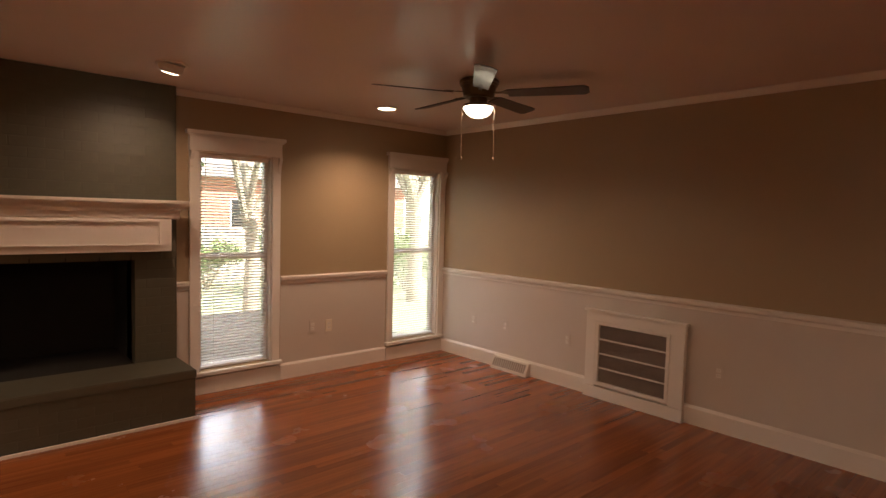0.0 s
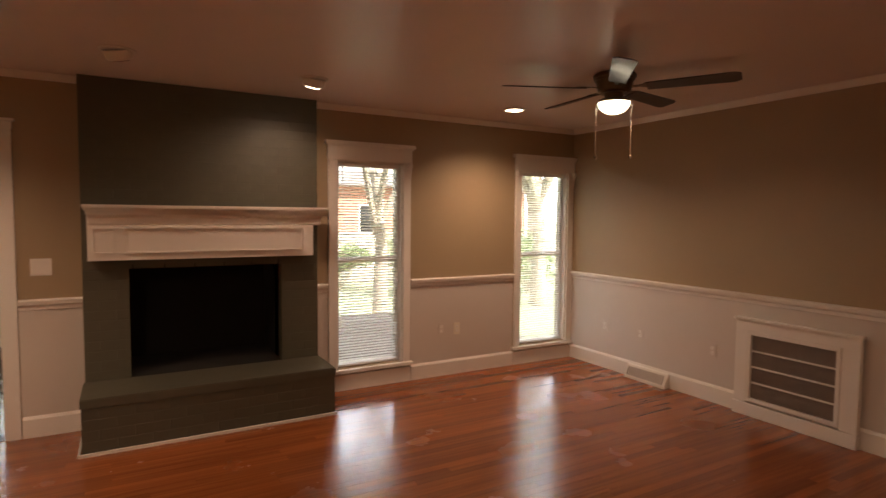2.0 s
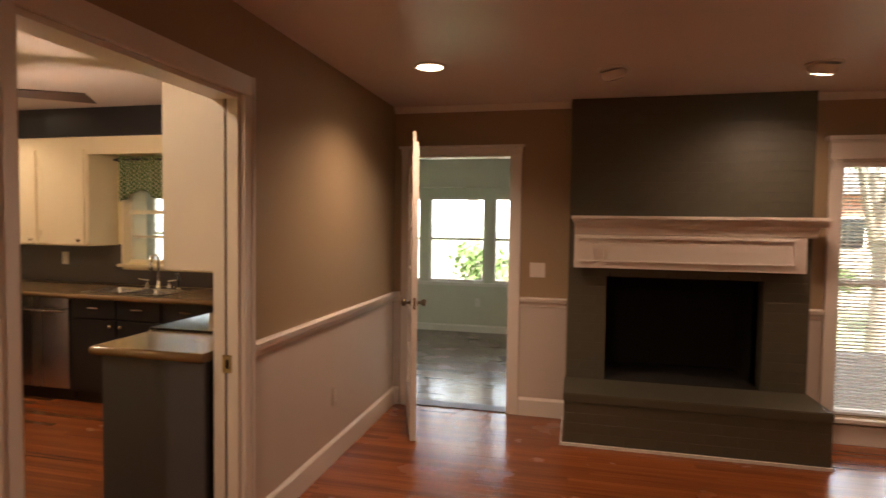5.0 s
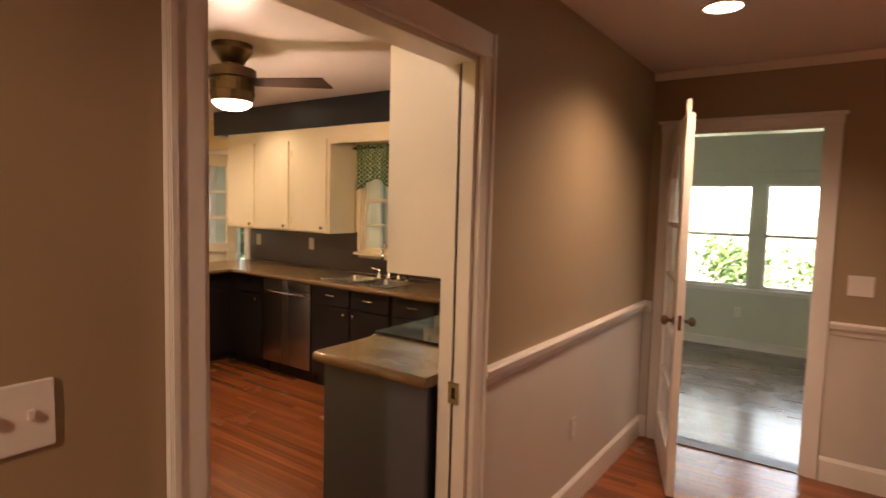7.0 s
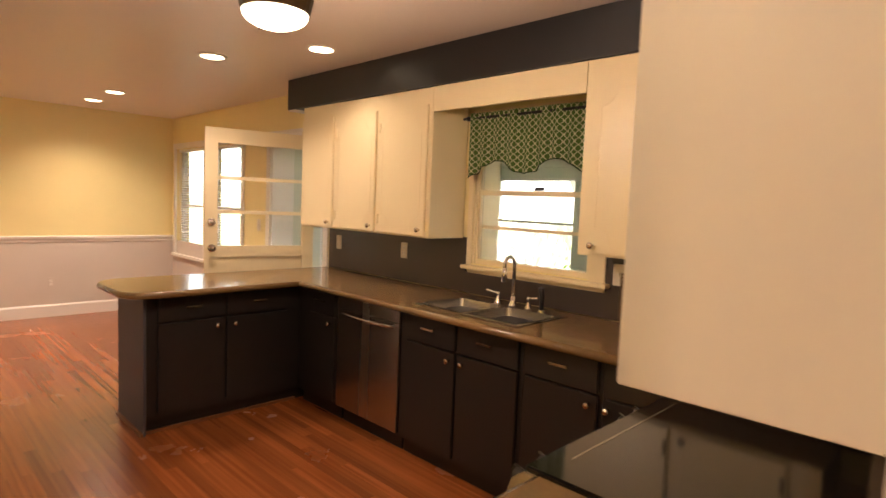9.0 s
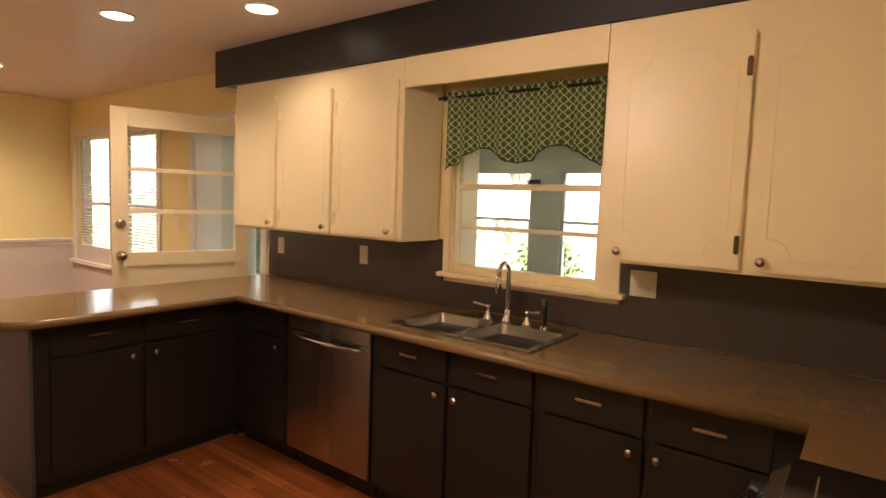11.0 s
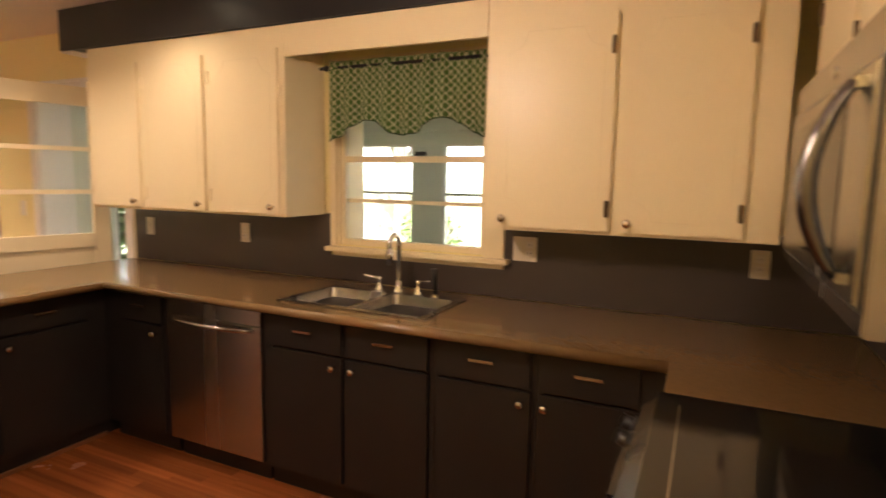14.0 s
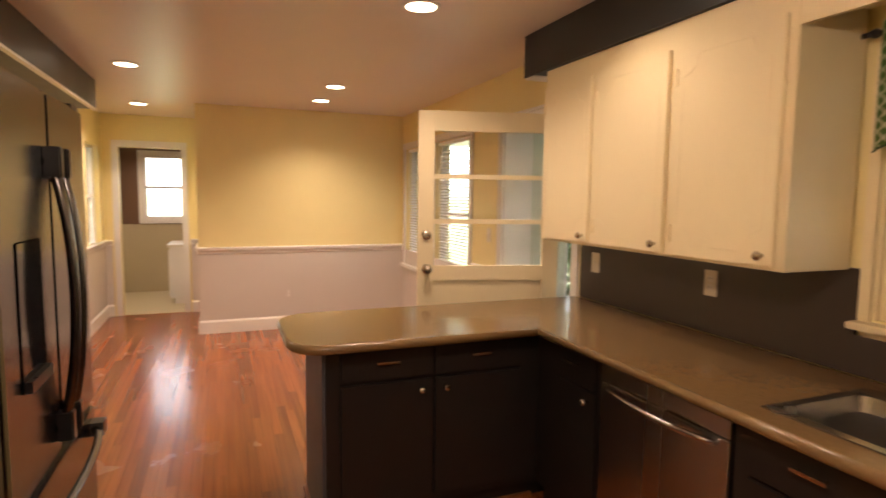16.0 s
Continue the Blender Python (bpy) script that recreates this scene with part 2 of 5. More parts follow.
def wall_x(name, x0, x1, y0, y1, top, holes, material, label, base=0.0):
    """A wall that runs along x between x0 and x1; holes are (a, b, bottom, top)."""
    bm = bmesh.new()
    at = x0
    for a, b, lo, hi in sorted(holes):
        if a > at:
            box(bm, (at, y0, base), (a, y1, top))
        if lo > base:
            box(bm, (a, y0, base), (b, y1, lo))
        if hi < top:
            box(bm, (a, y0, hi), (b, y1, top))
        at = b
    if at < x1:
        box(bm, (at, y0, base), (x1, y1, top))
    return structure(part(name, bm, material), label, "wall")


def wall_y(name, y0, y1, x0, x1, top, holes, material, label, base=0.0):
    bm = bmesh.new()
    at = y0
    for a, b, lo, hi in sorted(holes):
        if a > at:
            box(bm, (x0, at, base), (x1, a, top))
        if lo > base:
            box(bm, (x0, a, base), (x1, b, lo))
        if hi < top:
            box(bm, (x0, a, hi), (x1, b, top))
        at = b
    if at < y1:
        box(bm, (x0, at, base), (x1, y1, top))
    return structure(part(name, bm, material), label, "wall")


# ---- structure ----
H = 2.447
XR = 5.89
KN = -0.10
W1, W2 = (3.24, 3.86), (5.19, 5.81)
WZ = (0.19, 1.985)
KD = (-3.252, -2.205, 2.06)
SD = (0.14, 0.965, 2.06)
KW = (-2.53, -1.665, 1.11, 2.03)
BD = (-5.22, -4.27, 2.05)
BW = ((-7.69, -6.82), (-6.72, -5.85))
SUN_Y = 3.3

structure(bx("ground", (-400, -400, -0.5), (400, 400, -0.42), M_GRASS), "sunlit mown lawn round the house", "ground")
floor = structure(bx("floor", (-11.2, -7.2, -0.1), (6.1, 3.5, -0.012), M_SUBFLOOR), "glossy red oak strip floor boards", "floor")
structure(bx("ceiling", (-11.2, -7.2, H), (6.1, 3.5, H + 0.15), M_CEIL), "smooth painted ceiling", "ceiling")

wall_x("wall_north_living", 0.0, XR + 0.12, 0.0, 0.14, H, [(SD[0], SD[1], 0, SD[2]), (*W1, *WZ), (*W2, *WZ), (1.69, 2.75, 0.3, 1.16)], M_TAN, "tan painted wall with white wainscot below the rail")
wall_y("wall_east_living", -7.1, 0.0, XR, XR + 0.12, H, [], M_TAN, "tan painted wall with white wainscot below the rail")
wall_y("wall_shared_living", -7.1, 0.0, -0.06, 0.0, H, [(KD[0], KD[1], 0, KD[2])], M_TAN, "tan painted wall with a cased kitchen doorway")
wall_y("wall_shared_kitchen", -7.1, 0.0, -0.12, -0.064, H, [(KD[0], KD[1], 0, KD[2])], M_YEL, "yellow painted kitchen side of the shared wall")
wall_x("wall_south_living", -0.12, XR + 0.12, -7.2, -7.1, H, [], M_TAN, "plain tan painted wall")
wall_x("wall_north_kitchen", -7.83, -0.12, KN, 0.06, H, [(KW[0], KW[1], KW[2], KW[3]), (BD[0], BD[1], 0, BD[2]), (*BW[0], 0.72, 2.05), (*BW[1], 0.72, 2.05)], M_YEL, "yellow painted kitchen wall with window and back door")
wall_x("wall_sunroom_inner", -5.4, 0.0, 0.064, 0.14, H, [(KW[0], KW[1], KW[2], KW[3]), (BD[0], BD[1], 0, BD[2])], M_GREEN, "sage green sunroom wall")
wall_y("wall_west_breakfast", -2.37, KN, -7.95, -7.83, H, [], M_YEL, "yellow wall above white wainscot")
wall_x("wall_passage_north", -9.13, -7.954, -2.37, -2.25, H, [], M_YEL, "yellow wall above white wainscot")
wall_y("wall_west_passage", -3.45, -2.37, -9.25, -9.13, H, [(-3.28, -2.59, 0, 2.06)], M_YEL, "yellow wall with a white cased bathroom door")
wall_x("wall_south_kitchen", -9.13, -0.12, -3.57, -3.45, H, [(-8.95, -8.25, 0.9, 2.05)], M_YEL, "yellow painted kitchen wall")
wall_x("wall_bath_north", -10.95, -9.254, -2.37, -2.25, H, [], M_BROWN, "brown bathroom wall")
wall_x("wall_bath_south", -10.95, -9.254, -3.77, -3.65, H, [], M_BROWN, "brown bathroom wall")
wall_y("wall_bath_west", -3.77, -2.25, -11.07, -10.95, H, [(-3.22, -2.62, 1.12, 2.08)], M_BROWN, "brown bathroom wall with a small window")
SUNWIN = [(-5.16, -3.88, 0.3), (-3.5, -2.3, 0.3), (-2.15, -1.62, 0.3)] + [(-1.48 + 0.92 * k, -0.68 + 0.92 * k, 0.70) for k in range(3)]
wall_x("wall_sunroom_north", -5.4, 1.55, SUN_Y, SUN_Y + 0.14, H, [(a, b, lo, 1.88) for a, b, lo in SUNWIN], M_GREEN, "sage green sunroom wall with a row of windows")
wall_y("wall_sunroom_east", 0.14, SUN_Y, 1.41, 1.55, H, [(0.7, 2.8, 0.70, 1.88)], M_GREEN, "sage green sunroom wall")
wall_y("wall_sunroom_west", 0.064, SUN_Y, -5.4, -5.26, H, [(0.5, 1.5, 0.2, 2.1), (1.7, 2.9, 0.74, 1.95)], M_GREEN, "sage green sunroom wall")

# pantry closet that stands into the kitchen beside the refrigerator
structure(bx("wall_pantry", (-2.79, -3.448, 0.0), (-1.28, -2.91, H - 0.001), M_YEL), "yellow painted pantry wall beside the refrigerator", "wall")
structure(bx("baseboard", (-1.28, -3.448, 0.0), (-1.262, -2.91, 0.12), M_WHITE), "white painted baseboard", "baseboard")

# soffits
structure(bx("soffit_north", (-4.31, -0.455, 2.206), (-0.124, KN - 0.002, H - 0.002), M_SOFFIT), "black painted soffit above the wall cabinets", "soffit")
structure(bx("soffit_east", (-0.42, -2.211, 2.206), (-0.124, -0.457, H - 0.002), M_SOFFIT), "black painted soffit above the wall cabinets", "soffit")
structure(bx("soffit_south", (-6.9, -3.448, 2.206), (-2.864, -3.095, H - 0.002), M_SOFFIT), "dark painted soffit along the refrigerator wall", "soffit")
bx("trim", (-4.31, -0.45, 2.196), (-4.20, KN - 0.003, 2.204), M_WHITE)
structure(bpy.data.objects["trim"], "white strip under the soffit end", "trim")
structure(bx("trim", (-6.9, -3.115, 2.19), (-2.866, -3.085, 2.205), M_WHITE), "white strip under the soffit", "trim")


# wainscot, rails, baseboards
def run_x(x0, x1, y, s, wain=True, base=0.145, rail=True, crown=True):
    """Wainscot skin, baseboard, chair rail and crown along a wall that faces s in y."""
    if wain:
        structure(bx("wainscot", (x0, min(y, y + s * 0.004), 0.0), (x1, max(y, y + s * 0.004), 0.88), M_WAIN), "white painted wainscot", "wainscot")
    bm = bmesh.new()
    prism(bm, [(y, 0), (y + s * 0.02, 0), (y + s * 0.02, base - 0.02), (y + s * 0.008, base), (y, base)], x0, x1, "x")
    structure(part("baseboard", bm, M_WHITE), "white painted baseboard", "baseboard")
    if rail:
        bm = bmesh.new()
        prism(bm, [(y, 0.865), (y + s * 0.012, 0.868), (y + s * 0.014, 0.892), (y + s * 0.03, 0.905), (y + s * 0.036, 0.93), (y + s * 0.026, 0.938), (y, 0.94)], x0, x1, "x")
        structure(part("chair_rail", bm, M_WHITE), "white moulded chair rail", "chair rail")
    if crown:
        bm = bmesh.new()
        prism(bm, [(y, H - 0.05), (y + s * 0.012, H - 0.048), (y + s * 0.04, H - 0.012), (y + s * 0.042, H - 0.003), (y, H - 0.003)], x0, x1, "x")
        structure(part("crown_moulding", bm, M_WHITE), "narrow painted crown moulding", "crown moulding")


def run_y(y0, y1, x, s, wain=True, base=0.145, rail=True, crown=True):
    if wain:
        structure(bx("wainscot", (min(x, x + s * 0.004), y0, 0.0), (max(x, x + s * 0.004), y1, 0.88), M_WAIN), "white painted wainscot", "wainscot")
    bm = bmesh.new()
    prism(bm, [(x, 0), (x + s * 0.02, 0), (x + s * 0.02, base - 0.02), (x + s * 0.008, base), (x, base)], y0, y1, "y")
    structure(part("baseboard", bm, M_WHITE), "white painted baseboard", "baseboard")
    if rail:
        bm = bmesh.new()
        prism(bm, [(x, 0.865), (x + s * 0.012, 0.868), (x + s * 0.014, 0.892), (x + s * 0.03, 0.905), (x + s * 0.036, 0.93), (x + s * 0.026, 0.938), (x, 0.94)], y0, y1, "y")
        structure(part("chair_rail", bm, M_WHITE), "white moulded chair rail", "chair rail")
    if crown:
        bm = bmesh.new()
        prism(bm, [(x, H - 0.05), (x + s * 0.012, H - 0.048), (x + s * 0.04, H - 0.012), (x + s * 0.042, H - 0.003), (x, H - 0.003)], y0, y1, "y")
        structure(part("crown_moulding", bm, M_WHITE), "narrow painted crown moulding", "crown moulding")


run_x(0.0, 0.055, 0.0, -1, crown=False)
run_x(1.045, 1.405, 0.0, -1, crown=False)
run_x(3.05, 3.16, 0.0, -1, crown=False)
run_x(3.945, 5.105, 0.0, -1, crown=False)
for a, b in ((0.0, 1.405), (3.05, XR)):
    bm = bmesh.new()
    prism(bm, [(0, H - 0.05), (-0.012, H - 0.048), (-0.04, H - 0.012), (-0.042, H - 0.003), (0, H - 0.003)], a, b, "x")
    structure(part("crown_moulding", bm, M_WHITE), "narrow painted crown moulding", "crown moulding")
for a, b in (W1, W2):
    structure(bx("wainscot", (a - 0.085, -0.004, 0.0), (min(b + 0.085, XR), 0.0, 0.13), M_WAIN), "white panel below the window", "wainscot")
    structure(bx("baseboard", (a - 0.08, -0.022, 0.0), (min(b + 0.08, XR - 0.02), -0.004, 0.135), M_WHITE), "white painted baseboard", "baseboard")
run_y(-7.1, 0.0, XR, -1)
run_y(-7.1, -3.329, 0.0, 1, crown=False)
run_y(-2.128, -0.03, 0.0, 1, crown=False)
# breakfast corner: lower white wainscot
run_y(-2.37, KN, -7.83, 1, crown=False)
run_x(-9.13, -7.83, -2.37, -1, crown=False)
run_y(-3.45, -3.37, -9.13, 1, crown=False)
run_y(-2.5, -2.37, -9.13, 1, crown=False)
run_x(-9.13, -3.8, -3.45, 1, crown=False)
run_x(-7.83, -7.77, KN, -1, crown=False)
run_x(-7.77, -5.76, KN, -1, rail=False, crown=False)
run_x(-5.76, -5.31, KN, -1, crown=False)
bpy.data.objects["wainscot"]["label"] = "white painted wainscot"
# sunroom baseboard and ceiling beam
run_x(-5.26, 1.41, SUN_Y, -1, wain=False, rail=False, crown=False, base=0.1)
structure(bx("trim", (-5.26, SUN_Y - 0.06, 2.02), (1.41, SUN_Y - 0.002, 2.07), M_GREEN), "pale green head trim above the sunroom windows", "trim")
structure(bx("trim", (-5.26, SUN_Y - 0.012, 2.26), (1.41, SUN_Y - 0.002, 2.29), M_GREEN), "pale green batten on the sunroom wall", "trim")
structure(bx("trim", (-1.55, SUN_Y - 0.05, 0.65), (1.41, SUN_Y - 0.002, 0.695), M_WHITE), "white continuous window sill", "trim")


# casings
def casing_x(x0, x1, z1, y, s, w=0.075, head=0.068, over=0.02, mat=M_WHITE, sill=None):
    """Flat casing with a moulded head round an opening in a wall along x."""
    e = y + s * 0.02
    lo, hi = min(y, e), max(y, e)
    bm = bmesh.new()
    zb = 0.0 if sill is None else sill
    box(bm, (x0 - w, lo, zb), (x0, hi, z1))
    box(bm, (x1, lo, zb), (x1 + w, hi, z1))
    box(bm, (x0 - w - 0.004, min(y, y + s * 0.026), z1), (x1 + w + 0.004, max(y, y + s * 0.026), z1 + head - 0.018))
    box(bm, (x0 - w - over, min(y, y + s * 0.05), z1 + head - 0.018), (x1 + w + over, max(y, y + s * 0.05), z1 + head))
    return structure(part("trim", bm, mat, bevel=0.003), "white painted door casing", "trim")


casing_x(SD[0], SD[1], SD[2], 0.0, -1)
casing_x(BD[0], BD[1], BD[2], KN, -1)
structure(bx("trim", (SD[0] - 0.003, 0.0, 0.0), (SD[0] + 0.018, 0.14, SD[2]), M_WHITE), "white door jamb lining", "trim")
structure(bx("trim", (SD[1] - 0.018, 0.0, 0.0), (SD[1] + 0.003, 0.14, SD[2]), M_WHITE), "white door jamb lining", "trim")
structure(bx("trim", (SD[0] + 0.02, 0.0, SD[2] - 0.02), (SD[1] - 0.02, 0.14, SD[2] + 0.002), M_WHITE), "white door head lining", "trim")
structure(bx("threshold", (SD[0] + 0.02, 0.0, -0.01), (SD[1] - 0.02, 0.14, 0.008), paint("dark_oak_threshold", (0.06, 0.03, 0.018), 0.4)), "dark wooden threshold strip", "threshold")
for a in (BD[0], BD[1]):
    structure(bx("trim", (a - 0.012, KN, 0.0), (a + 0.012, 0.14, BD[2]), M_WHITE), "white door jamb lining", "trim")
# kitchen doorway: flat casing on the living side and a pocket door jamb
bm = bmesh.new()
box(bm, (0.0, KD[1], 0.0), (0.022, KD[1] + 0.077, KD[2]))
box(bm, (0.0, KD[0] - 0.077, 0.0), (0.022, KD[0], KD[2]))
box(bm, (0.0, KD[0] - 0.077, KD[2]), (0.022, KD[1] + 0.077, KD[2] + 0.09))
box(bm, (0.022, KD[1] + 0.058, 0.0), (0.03, KD[1] + 0.077, KD[2] + 0.09))
box(bm, (0.022, KD[0] - 0.077, 0.0), (0.03, KD[0] - 0.058, KD[2] + 0.09))
structure(part("trim", bm, M_WHITE, bevel=0.003), "white flat doorway casing", "trim")
for ya, yb in ((KD[1] - 0.02, KD[1] + 0.002), (KD[0] - 0.002, KD[0] + 0.02)):
    structure(bx("trim", (-0.055, ya, 0.0), (0.0, yb, KD[2]), M_WHITE), "white pocket door jamb strip", "trim")
    structure(bx("trim", (-0.124, ya, 0.0), (-0.067, yb, KD[2]), M_WHITE), "white pocket door jamb strip", "trim")
    structure(bx("trim", (-0.067, ya + 0.008, 0.0), (-0.055, yb - 0.008, KD[2]), M_BLACK), "dark pocket door slot", "trim")
structure(bx("trim", (-0.124, KD[0] + 0.02, KD[2] - 0.02), (0.0, KD[1] - 0.02, KD[2] + 0.002), M_WHITE), "white doorway head lining", "trim")
bm = bmesh.new()
box(bm, (-0.124 - 0.018, KD[0] - 0.09, 0.0), (-0.124, KD[0], KD[2]))
box(bm, (-0.124 - 0.018, KD[0] - 0.09, KD[2]), (-0.124, KD[1] - 0.05, KD[2] + 0.09))
structure(part("trim", bm, M_WHITE, bevel=0.003), "white flat casing on the kitchen side", "trim")
latch = thing("latch_plate", "small steel pocket door latch plate on the jamb", "latch")
bx("plate", (-0.075, KD[1] - 0.026, 0.82), (-0.030, KD[1] - 0.0205, 0.90), M_NICKEL, latch)
bx("slot", (-0.058, KD[1] - 0.028, 0.84), (-0.044, KD[1] - 0.026, 0.88), M_BLACK, latch)
# bathroom door casing
bm = bmesh.new()
for a in (-3.28 - 0.07, -2.59):
    box(bm, (-9.13, a, 0), (-9.11, a + 0.07, 2.06))
box(bm, (-9.13, -3.35, 2.06), (-9.108, -2.52, 2.14))
structure(part("trim", bm, M_WHITE, bevel=0.003), "white bathroom door casing", "trim")


# windows
def window(name, x0, x1, z0, z1, yin, s, mid, muntins=(), label="", blinds=None, frame_m=M_WHITE, depth=0.09):
    """Sash window in a wall along x; yin is the room face, s points outdoors in y."""
    w = structure(thing(name, label, "window"), label, "window")
    yg = yin + s * depth
    fr = 0.03

    def b(nm, a, c, m=frame_m, parent=w):
        lo = (min(a[0], c[0]), min(a[1], c[1]), min(a[2], c[2]))
        hi = (max(a[0], c[0]), max(a[1], c[1]), max(a[2], c[2]))
        return bx(nm, lo, hi, m, parent)
    bm = bmesh.new()
    for xa in (x0, x1 - fr):
        box(bm, (xa, min(yg - s * 0.03, yg + s * 0.03), z0), (xa + fr, max(yg - s * 0.03, yg + s * 0.03), z1))
    for za in (z0, z1 - fr):
        box(bm, (x0 + fr, min(yg - s * 0.03, yg + s * 0.03), za), (x1 - fr, max(yg - s * 0.03, yg + s * 0.03), za + fr))
    part("window_frame", bm, frame_m, w)
    b("meeting_rail", (x0 + fr, yg - s * 0.025, mid - 0.016), (x1 - fr, yg + s * 0.02, mid + 0.016))
    for za, zb in ((z0 + fr, mid - 0.016), (mid + 0.016, z1 - fr)):
        p = b("pane", (x0 + fr, yg - 0.002, za), (x1 - fr, yg + 0.002, zb), M_GLASS)
        p.visible_shadow = False
    for mz in muntins:
        b("muntin", (x0 + fr, yg - 0.012, mz - 0.010), (x1 - fr, yg + 0.012, mz + 0.010))
    if blinds:
        yb = yin + s * 0.045
        bl = thing("window_blind", "white horizontal slat blind, slats tilted open", "blind", "slat blinds")
        b("headrail", (x0 + 0.008, yb - 0.02, z1 - 0.035), (x1 - 0.008, yb + 0.02, z1 - 0.002), M_SLAT, bl)
        b("bottom_rail", (x0 + 0.012, yb - 0.014, z0 + 0.008), (x1 - 0.012, yb + 0.014, z0 + 0.024), M_SLAT, bl)
        n = int((z1 - z0 - 0.07) / blinds)
        bm = bmesh.new()
        L = x1 - x0 - 0.024
        prof = [(-0.012, -0.0052), (0.0, 0.0012), (0.012, 0.0050), (0.012, 0.0058), (0.0, 0.0021), (-0.012, -0.0043)]
        prism(bm, prof, -L / 2, L / 2, "x")
        me = mesh_of("slat", bm, M_SLAT)
        for k in range(n):
            o = new("slat", me)
            o.location = ((x0 + x1) / 2, yb, z0 + 0.035 + k * blinds)
            o.parent = bl
        for fx in (0.2, 0.8):
            c = bmesh.new()
            tube(c, [(x0 + (x1 - x0) * fx, yb - 0.013, z0 + 0.02), (x0 + (x1 - x0) * fx, yb - 0.013, z1 - 0.03)], 0.0009, 5)
            part("ladder_cord", c, M_SLAT, bl)
        c = bmesh.new()
        tube(c, [(x0 + 0.05, yin + s * 0.02, z1 - 0.03), (x0 + 0.05, yin + s * 0.02, z1 - 0.65)], 0.003, 6)
        part("tilt_wand", c, M_SLAT, bl)
    return w


def living_casing(x0, x1, hi_clip):
    bm = bmesh.new()
    w = 0.075
    xr = min(x1 + w, hi_clip)
    box(bm, (x0 - w, -0.022, WZ[0] - 0.02), (x0, 0.0, WZ[1]))
    box(bm, (x1, -0.022, WZ[0] - 0.02), (xr, 0.0, WZ[1]))
    box(bm, (x0 - w - 0.006, -0.035, WZ[1]), (min(x1 + w + 0.006, hi_clip), 0.0, WZ[1] + 0.13))
    box(bm, (x0 - w - 0.03, -0.065, WZ[1] + 0.13), (min(x1 + w + 0.03, hi_clip), 0.0, WZ[1] + 0.16))
    box(bm, (x0 - w - 0.018, -0.05, WZ[1] + 0.115), (min(x1 + w + 0.018, hi_clip), -0.035, WZ[1] + 0.13))
    # scrolled brackets under the head
    for xa in (x0 - w, xr - 0.028):
        prism(bm, [(-0.022, WZ[1] - 0.14), (-0.03, WZ[1] - 0.12), (-0.034, WZ[1] - 0.07), (-0.06, WZ[1] - 0.03), (-0.062, WZ[1]), (-0.022, WZ[1])], xa, xa + 0.028, "x")
    # stool and apron
    box(bm, (x0 - w - 0.02, -0.05, WZ[0] - 0.035), (min(x1 + w + 0.02, hi_clip), 0.06, WZ[0] - 0.005))
    structure(part("trim", bm, M_WHITE, bevel=0.003), "white window casing with a crowned head and scroll brackets", "trim")
    bm = bmesh.new()
    box(bm, (x0 - 0.001, 0.0, WZ[0]), (x0 + 0.012, 0.139, WZ[1]))
    box(bm, (x1 - 0.012, 0.0, WZ[0]), (x1 + 0.001, 0.139, WZ[1]))
    box(bm, (x0 + 0.012, 0.0, WZ[1] - 0.012), (x1 - 0.012, 0.139, WZ[1] + 0.001))
    structure(part("trim", bm, M_WHITE), "white window reveal lining", "trim")


for i, (a, b) in enumerate((W1, W2)):
    living_casing(a, b, XR - 0.004)
    window(f"window_{i + 1}", a + 0.012, b - 0.012, WZ[0], WZ[1] - 0.012, 0.0, 1, 1.13, label="tall white sash window with a slat blind", blinds=0.0245)

for i, (a, b) in enumerate(BW):
    window(f"window_{i + 3}", a, b, 0.72, 2.05, KN, 1, 1.33, label="white sash window with a slat blind", blinds=0.030)
bm = bmesh.new()
for xa in (BW[0][0] - 0.06, BW[0][1], BW[1][1]):
    box(bm, (xa, KN - 0.02, 0.69), (xa + (0.1 if xa == BW[0][1] else 0.06), KN, 2.05))
box(bm, (BW[0][0] - 0.07, KN - 0.025, 2.05), (BW[1][1] + 0.07, KN, 2.12))
box(bm, (BW[0][0] - 0.08, KN - 0.05, 0.68), (BW[1][1] + 0.08, KN + 0.04, 0.715))
structure(part("trim", bm, M_WHITE, bevel=0.003), "white casing round the paired breakfast windows", "trim")

for i, (a, b, lo) in enumerate(SUNWIN):
    window(f"window_{i + 5}", a, b, lo, 1.88, SUN_Y, 1, 1.30, label="white sunroom sash window", depth=0.05)
window("window_12", -8.95, -8.25, 0.9, 2.05, -3.45, -1, 1.47, label="white passage sash window")
window("window_13", KW[0], KW[1], KW[2], KW[3], KN, 1, 1.575, muntins=(1.352, 1.80), label="cream kitchen sash window above the sink", frame_m=M_CAB, depth=0.05)


def window_y(name, y0, y1, z0, z1, xin, s, mid, label):
    w = structure(thing(name, label, "window"), label, "window")
    xg = xin + s * 0.05
    bm = bmesh.new()
    for ya in (y0, y1 - 0.04):
        box(bm, (xg - 0.03, ya, z0), (xg + 0.03, ya + 0.04, z1))
    for za in (z0, mid - 0.02, z1 - 0.04):
        box(bm, (xg - 0.028, y0 + 0.04, za), (xg + 0.028, y1 - 0.04, za + 0.04))
    part("window_frame", bm, M_WHITE, w)
    p = bx("pane", (xg - 0.002, y0 + 0.04, z0 + 0.04), (xg + 0.002, y1 - 0.04, z1 - 0.04), M_GLASS, w)
    p.visible_shadow = False


